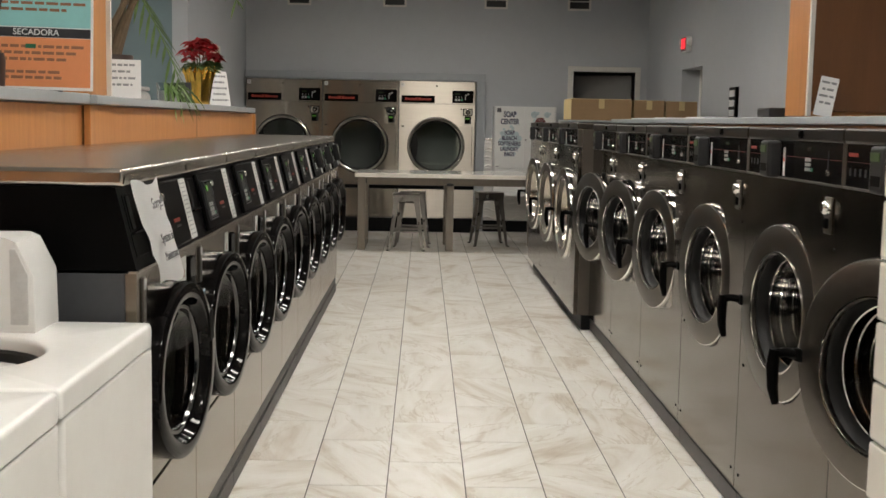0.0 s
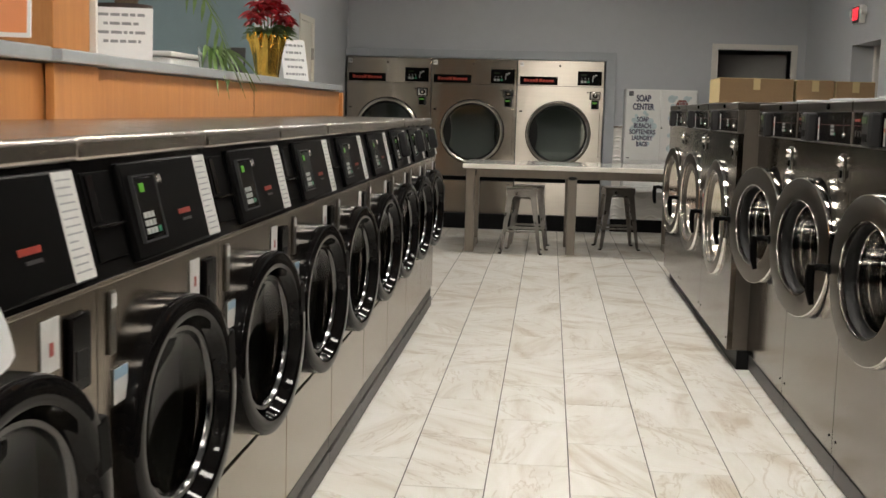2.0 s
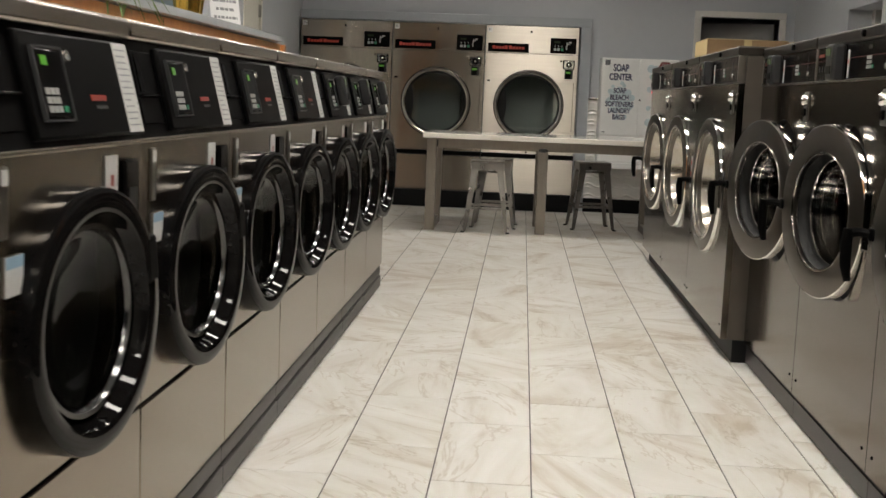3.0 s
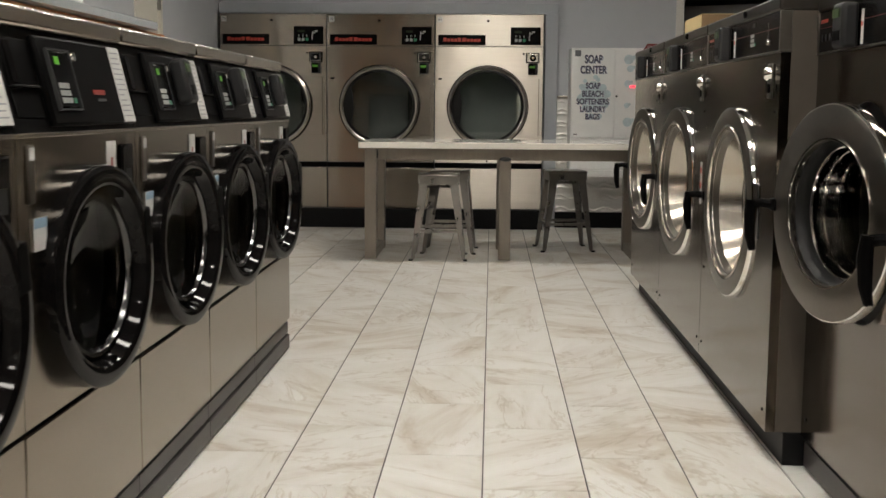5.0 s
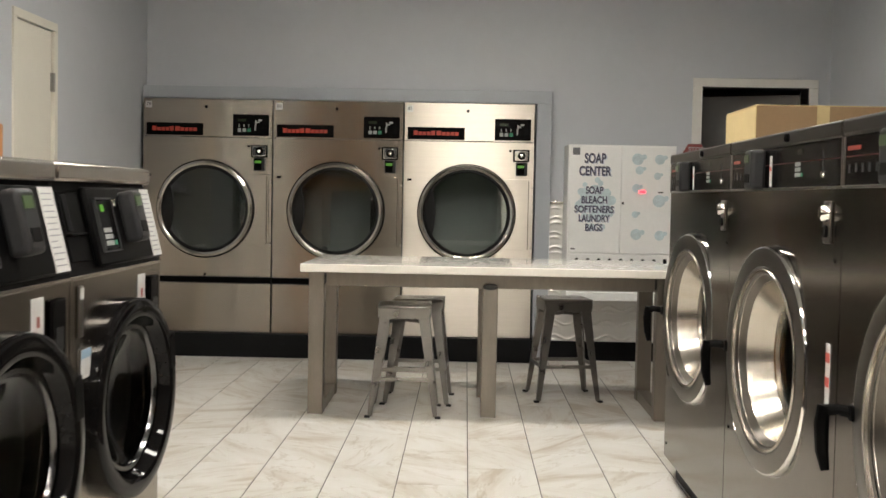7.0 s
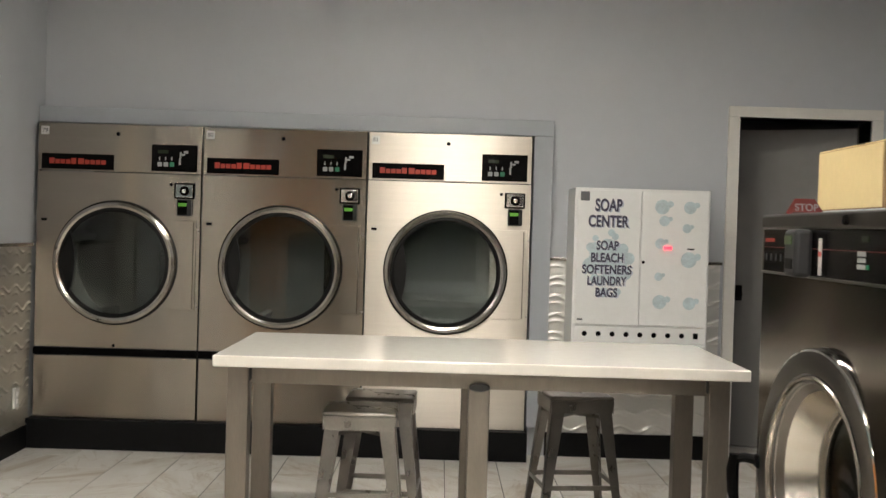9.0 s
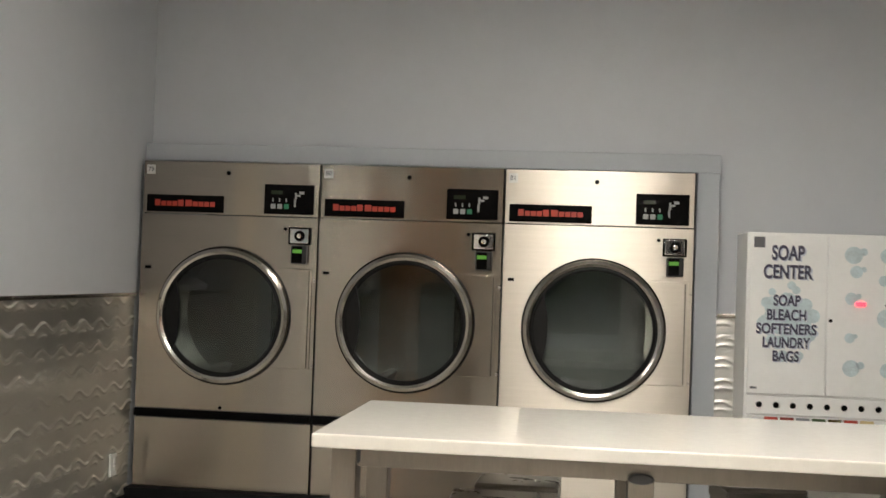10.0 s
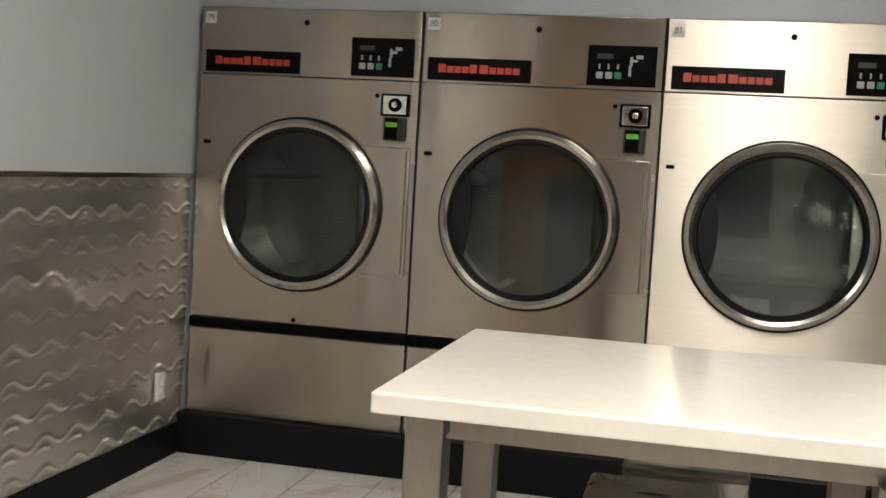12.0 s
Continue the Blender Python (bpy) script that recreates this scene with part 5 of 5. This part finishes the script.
def card_holder():
    t = thing("card_holder", "small dark card holder standing on the grey ledge", "card holder", at=pose(-1.36, 6.95, 1.506, -6, 0, 4))
    part("frame", boxed(-0.042, 0.042, -0.004, 0.004, 0.0, 0.135, 0.003), DARK_GREY, t)
    part("foot", boxed(-0.042, 0.042, -0.03, 0.03, 0.0, 0.006, 0.002), DARK_GREY, t)
    part("printed_card", boxed(-0.032, 0.032, -0.0055, -0.004, 0.05, 0.085), INK_LIGHT, t, "pale printed strip")


card_holder()
for y, w in ((7.4, 0.5), (8.6, 0.4), (9.6, 0.45)):
    sh = solid("paper_stack", boxed(-0.11, 0.11, -w / 2, w / 2, 0, 0.010, 0.003), PAPER, "flat stack of white papers on the ledge", "papers", "papers on the ledge")
    sh.matrix_world = pose(2.19, y, 1.4755, 0, 0, 3)
sh = solid("paper_tray", boxed(-0.09, 0.09, -0.12, 0.12, 0, 0.055, 0.01), DARK_GREY, "small dark tray on the ledge", "tray")
sh.matrix_world = pose(2.2, 5.9, 1.4755)


# ---- things on the counter ledge ----
def poster():
    t = thing("instruction_poster", "aqua and orange instruction poster with white border", "poster", at=pose(-1.29, 4.02, 1.512, -4, 0.5, 8))
    b = part("board", boxed(-0.26, 0.168, 0.0, 0.006, 0.0, 0.62), PAPER, t, "white backing board")
    part("orange_field", boxed(-0.25, 0.158, -0.001, 0.0, 0.012, 0.205), POSTER_ORANGE, b)
    part("black_band", boxed(-0.25, 0.158, -0.001, 0.0, 0.207, 0.243), POSTER_BLACK, b)
    part("aqua_field", boxed(-0.25, 0.158, -0.001, 0.0, 0.247, 0.61), POSTER_TEAL, b)
    lettering("heading", "SECADORA", 0.034, PAPER, b, facing(-0.05, -0.0022, 0.225), "white heading letters")
    rnd = random.Random(3)
    bm = bmesh.new()
    for z in (0.17, 0.145, 0.12, 0.07, 0.048, 0.34, 0.315, 0.39, 0.42, 0.46, 0.49, 0.55):
        x = -0.22
        end = 0.13 - 0.1 * rnd.random()
        while x < end:
            l = 0.012 + 0.035 * rnd.random()
            box(bm, x, x + l, -0.0016, -0.001, z - 0.0055, z + 0.0055)
            x += l + 0.008
    tagged(part("small_print", bm, POSTER_TEXT, b, "rows of small dark print"), kind="stuff")
    part("green_button_mark", boxed(-0.09, -0.05, -0.0022, -0.0016, 0.162, 0.179), KEY_GREEN, b)
    part("stand", boxed(-0.10, 0.04, 0.006, 0.09, 0.0, 0.03, 0.004), BLACK_PANEL, t)


poster()


def leaf_blade(bm, a, b, width, droop, twist=0.0, n=6):
    a, b = Vector(a), Vector(b)
    side = (b - a).cross(Vector((0, 0, 1)))
    side = (side.normalized() if side.length > 1e-4 else Vector((1, 0, 0)))
    side = (side + Vector((0, 0, twist))).normalized()
    prev = None
    for i in range(n + 1):
        u = i / n
        p = a.lerp(b, u) + Vector((0, 0, -droop * u * u))
        w = width * math.sin(math.pi * (0.08 + 0.92 * u)) if i < n else 0.0005
        cur = (bm.verts.new(p - side * w), bm.verts.new(p + Vector((0, 0, -w * 0.25))), bm.verts.new(p + side * w))
        if prev:
            bm.faces.new((prev[0], prev[1], cur[1], cur[0]))
            bm.faces.new((prev[1], prev[2], cur[2], cur[1]))
        prev = cur


def frond(bm, points, count, length, width, rnd):
    """Leaflets in two ranks along a drooping stem."""
    pts = [Vector(p) for p in points]
    for i in range(count):
        u = (i + 0.5) / count * (len(pts) - 1)
        k = min(int(u), len(pts) - 2)
        p = pts[k].lerp(pts[k + 1], u - k)
        way = (pts[k + 1] - pts[k]).normalized()
        side = way.cross(Vector((0, 0, 1))).normalized()
        for s in (-1, 1):
            l = length * (0.75 + 0.5 * rnd.random()) * (1 - 0.4 * (i / count))
            d = (way * 0.8 + side * s * 0.55 + Vector((0, 0, -0.25 - 0.3 * rnd.random()))).normalized()
            leaf_blade(bm, p, p + d * l, width, 0.05 * rnd.random(), 0.2)


def potted_palm(at, h, fronds, seed, label):
    t = thing("potted_palm", label, "potted plant", at=at)
    rnd = random.Random(seed)
    part("pot", turned([(0, 0.0), (0.085, 0.0), (0.105, 0.20), (0.118, 0.205), (0.118, 0.235), (0.10, 0.235), (0.095, 0.21), (0, 0.205)], 32, pose(0, 0, 0)), POT, t, "dark brown glazed pot")
    bm = bmesh.new()
    for k in range(4):
        a = k * 1.7
        tube(bm, [(0.02 * math.cos(a), 0.02 * math.sin(a), 0.20), (0.03 + 0.035 * math.cos(a + 0.5), 0.04 + 0.035 * math.sin(a + 0.5), 0.20 + h * 0.3),
                  (0.09 + 0.03 * math.cos(a + 1.2), 0.10 + 0.03 * math.sin(a + 1.2), 0.20 + h * 0.6), (0.17 + 0.07 * math.cos(a), 0.20 + 0.07 * math.sin(a), 0.20 + h)], [0.026, 0.022, 0.018, 0.008], 8)
    part("trunk", bm, TRUNK, t, "fibrous brown stems")
    for path in fronds:
        bm = bmesh.new()
        tube(bm, path, [0.006 - 0.004 * i / len(path) for i in range(len(path))], 5)
        frond(bm, path, 14, 0.20, 0.010, rnd)
        part("frond", bm, FROND, t, "arching green frond")


potted_palm(pose(-1.50, 5.72, 1.506), 0.62, [
    [(0, 0.1, 0.70), (0.08, 0.30, 0.60), (0.14, 0.5, 0.42), (0.2, 0.68, 0.20), (0.24, 0.80, 0.0)],
    [(0, 0, 0.75), (0.12, 0.4, 1.15), (0.2, 1.0, 1.25), (0.3, 1.7, 1.02), (0.34, 2.2, 0.72)],
    [(0, 0, 0.8), (-0.1, 0.2, 1.1), (-0.3, 0.4, 1.2), (-0.6, 0.5, 1.0)],
    [(0, 0, 0.8), (-0.1, -0.3, 1.1), (-0.2, -0.6, 1.1), (-0.25, -0.9, 0.9)]], 4, "tall potted palm with fibrous stems and drooping fronds")


def low_palm():
    t = thing("trailing_plant", "small potted plant with long leaves trailing over the ledge", "potted plant", at=pose(-1.40, 6.6, 1.506))
    part("glass_pot", turned([(0, 0), (0.05, 0), (0.06, 0.12), (0.056, 0.12), (0.046, 0.006), (0, 0.006)], 28, pose(0, 0, 0)), GLASS_CLEAR, t, "clear glass pot")
    part("candle", turned([(0, 0.008), (0.04, 0.008), (0.042, 0.07), (0, 0.07)], 24, pose(0, 0, 0)), PAPER, t)
    bm = bmesh.new()
    rnd = random.Random(2)
    for k in range(16):
        a = -1.2 + 2.4 * k / 15
        l = 0.18 + 0.16 * rnd.random()
        leaf_blade(bm, (0, 0, 0.10), (l * math.cos(a) * 0.7, l * math.sin(a) * 1.3, 0.16 + 0.08 * rnd.random()), 0.011, 0.24 + 0.12 * rnd.random(), 0.3, 8)
    tagged(part("foliage", bm, FROND, t, "narrow trailing leaves"), kind="stuff")


low_palm()


def poinsettia():
    t = thing("poinsettia", "red poinsettia in a pot wrapped in gold foil", "potted plant", at=pose(-1.46, 8.0, 1.506) @ Matrix.Diagonal((0.8, 0.8, 1.0, 1.0)))
    bm = bmesh.new()
    n = 48
    rings = []
    for r, z, am in ((0.0, 0.0, 0), (0.085, 0.0, 0.002), (0.095, 0.07, 0.006), (0.108, 0.16, 0.009), (0.128, 0.24, 0.016), (0.138, 0.262, 0.022), (0.118, 0.235, 0.012), (0.09, 0.20, 0.0), (0, 0.19, 0)):
        rings.append([bm.verts.new(((r + am * math.sin(i * 5.3 + z * 9)) * math.cos(math.tau * i / n), (r + am * math.sin(i * 5.3 + z * 9)) * math.sin(math.tau * i / n), z + am * 1.3 * math.sin(i * 3.1)))
                      for i in range(n)])
    for a, b in zip(rings, rings[1:]):
        for i in range(n):
            j = (i + 1) % n
            bm.faces.new((a[i], a[j], b[j], b[i]))
    bmesh.ops.remove_doubles(bm, verts=bm.verts[:], dist=1e-5)
    part("foil_pot", bm, GOLD, t, "crinkled gold foil wrap")
    rnd = random.Random(6)
    bm = bmesh.new()
    for k in range(60):
        a, q = rnd.random() * math.tau, rnd.random()
        base = Vector((0.10 * q * math.cos(a), 0.10 * q * math.sin(a), 0.25 + 0.05 * rnd.random()))
        leaf_blade(bm, base, base + Vector((0.15 * math.cos(a), 0.15 * math.sin(a), 0.03 + 0.05 * rnd.random())), 0.03, 0.07, 0.2)
    tagged(part("foliage", bm, LEAF, t, "dark green leaves"), kind="stuff")
    bm = bmesh.new()
    for c in range(26):
        ca, cq = rnd.random() * math.tau, (rnd.random() ** 0.5) * 0.165
        cz = 0.50 - 5.0 * cq * cq + 0.03 * rnd.random()
        centre = Vector((cq * math.cos(ca), cq * math.sin(ca), cz - 0.03))
        for k in range(11):
            a = k * 2.4 + rnd.random()
            l = 0.055 + 0.05 * rnd.random()
            leaf_blade(bm, centre, centre + Vector((l * math.cos(a), l * math.sin(a), 0.03 * rnd.random())), 0.022, 0.03 + 0.02 * rnd.random(), 0.35 * rnd.random(), 5)
    tagged(part("flower_head", bm, PETAL, t, "bright red bracts"), kind="stuff")
    bm = bmesh.new()
    for k in range(7):
        a = k * 0.9
        tube(bm, [(0.03 * math.cos(a), 0.03 * math.sin(a), 0.19), (0.08 * math.cos(a), 0.08 * math.sin(a), 0.42)], [0.006, 0.004], 6)
    part("stems", bm, LEAF, t)


poinsettia()


def brown_vase():
    t = thing("tall_vase", "tall dark brown vase with a bare stem", "vase", at=pose(-1.43, 3.78, 1.512))
    part("vase", turned([(0, 0), (0.05, 0), (0.055, 0.10), (0.05, 0.13), (0.045, 0.13), (0.048, 0.10), (0.044, 0.01), (0, 0.01)], 28, pose(0, 0, 0)), POT, t)
    part("stem", tube(bmesh.new(), [(0, 0, 0.05), (0.01, 0.02, 0.25), (0.035, 0.05, 0.45), (0.03, 0.06, 0.62)], [0.012, 0.016, 0.022, 0.014], 8), POT, t, "dark dried stem")


brown_vase()


def office_printer():
    t = thing("printer", "white office machine on the back counter", "printer", at=pose(-2.05, 7.6, 1.18))
    part("body", boxed(-0.25, 0.25, -0.35, 0.35, 0.0, 0.42, 0.05, 4), WHITE_ENAMEL, t)
    part("lid", boxed(-0.24, 0.24, -0.34, 0.34, 0.42, 0.45, 0.012), WHITE_ENAMEL, t)
    c = thing("back_counter", "white back counter behind the half wall", "counter", at=pose(-2.05, 7.6, 0))
    part("base", boxed(-0.35, 0.35, -1.2, 1.2, 0.004, 1.14, 0.004), WHITE_CABINET, c)
    part("worktop", boxed(-0.37, 0.37, -1.22, 1.22, 1.14, 1.179, 0.004), LEDGE, c)


office_printer()


# ---- top-loading washers by the entrance ----
def top_loader(at, console):
    W, D, H = 0.685, 0.70, 0.925
    t = thing("top_load_washer", "white enamelled top-load washer with raised console", "washing machine", "white top-load washers", at=at)
    part("cabinet", boxed(0, W, 0.012, D, 0.012, H - 0.055, 0.012, 3), WHITE_ENAMEL, t)
    for x in (0.06, W - 0.06):
        for y in (0.08, D - 0.06):
            part("foot", turned([(0, 0.004), (0.025, 0.004), (0.02, 0.02), (0, 0.02)], 14, pose(x, y, 0)), RUBBER, t)
    cx, cy, r = W / 2, 0.30, 0.205
    bm = holed_plate(bmesh.new(), 0, W, 0, D, -H, cx, cy, r, 0.055)
    bmesh.ops.transform(bm, matrix=Matrix(((1, 0, 0, 0), (0, 0, 1, 0), (0, -1, 0, 0), (0, 0, 0, 1))), verts=bm.verts[:])
    bmesh.ops.recalc_face_normals(bm, faces=bm.faces[:])
    edges = [e for e in bm.edges if len(e.link_faces) == 2 and e.calc_face_angle(0) > 1.0]
    bmesh.ops.bevel(bm, geom=edges, offset=0.012, segments=3, affect="EDGES", profile=0.5)
    part("top", bm, WHITE_ENAMEL, t, "white enamel top with an open round well")
    part("tub_ring", turned([(r, H - 0.05), (r * 0.94, H - 0.06), (r * 0.9, H - 0.09), (r * 0.9, H - 0.45), (0, H - 0.46)], 48, pose(cx, cy, 0)), DRUM, t, "dark steel tub")
    part("rubber_ring", turned([(r * 0.99, H - 0.03), (r * 0.93, H - 0.035), (r * 0.92, H - 0.06), (r * 0.99, H - 0.06)], 48, pose(cx, cy, 0), True), RUBBER, t, "dark tub ring")
    if console:
        out = [(0.004, H - 0.006), (0.004, H + 0.21), (W - 0.285, H + 0.215), (W - 0.262, H + 0.205), (W - 0.225, H + 0.13), (W - 0.222, H - 0.006)]
        part("console", prism(bmesh.new(), out, 0.53, D - 0.004, "y"), WHITE_ENAMEL, t, "white console with a chamfered end")
        part("console_face", boxed(0.03, W - 0.30, 0.522, 0.53, H + 0.03, H + 0.185, 0.004), WHITE_ENAMEL, t, "white control face")
        # Raised greyer plate; the shade of a recessed end is put in its colour.
        out = [(W - 0.262, H + 0.19), (W - 0.236, H + 0.132), (W - 0.236, H + 0.02), (W - 0.275, H + 0.02), (W - 0.275, H + 0.19)]
        part("end_shade", prism(bmesh.new(), out, 0.526, 0.53, "y"), STICKER, t)



top_loader(pose(-0.445 - 0.685, 1.425, 0), True)
top_loader(pose(-0.445 - 0.685, 0.715, 0), False)


# ---- floor tiles ----
def floor_tiles():
    W, L, X0, Y0 = 0.3050, 0.640, 0.0780, 5.985
    near = mesh_of(boxed(-W / 2 + 0.0022, W / 2 - 0.0022, -L / 2 + 0.0022, L / 2 - 0.0022, 0.0005, 0.004, 0.0012, 1), "tile", MARBLE)
    rest = []
    count = 0
    for k in range(-17, 14):
        for r in range(-14, 17):
            x = X0 + (k + 0.5) * W
            y = Y0 + (r + 0.5) * L - (0.5 * L if k % 2 else 0)
            if not (-5.0 < x < 4.2 and -2.8 < y < 16):
                continue
            seen = (-0.55 < x < 1.45 and y > 2.2) or (8.2 < y < 14.3 and -2.15 < x < 1.75)
            if seen and count < 300:
                ob = new("tile", near)
                ob.location = (x, y, 0)
                ob.parent = floor_slab
                count += 1
            else:
                rest.append((x, y))
    V, F = [], []
    for x, y in rest:
        a, b, n = W / 2 - 0.002, L / 2 - 0.002, len(V)
        V += [(x - a, y - b, 0.0005), (x + a, y - b, 0.0005), (x + a, y + b, 0.0005), (x - a, y + b, 0.0005),
              (x - a + 0.0012, y - b + 0.0012, 0.004), (x + a - 0.0012, y - b + 0.0012, 0.004), (x + a - 0.0012, y + b - 0.0012, 0.004), (x - a + 0.0012, y + b - 0.0012, 0.004)]
        F += [(n + 4, n + 5, n + 6, n + 7), (n, n + 1, n + 5, n + 4), (n + 1, n + 2, n + 6, n + 5), (n + 2, n + 3, n + 7, n + 6), (n + 3, n, n + 4, n + 7)]
    me = bpy.data.meshes.new("outer_tiles")
    me.from_pydata(V, [], F)
    me.materials.append(MARBLE)
    ob = new("outer_tiles", me)
    ob.parent = floor_slab
    tagged(ob, "pale floor tiles out of the way", kind="stuff")


floor_tiles()
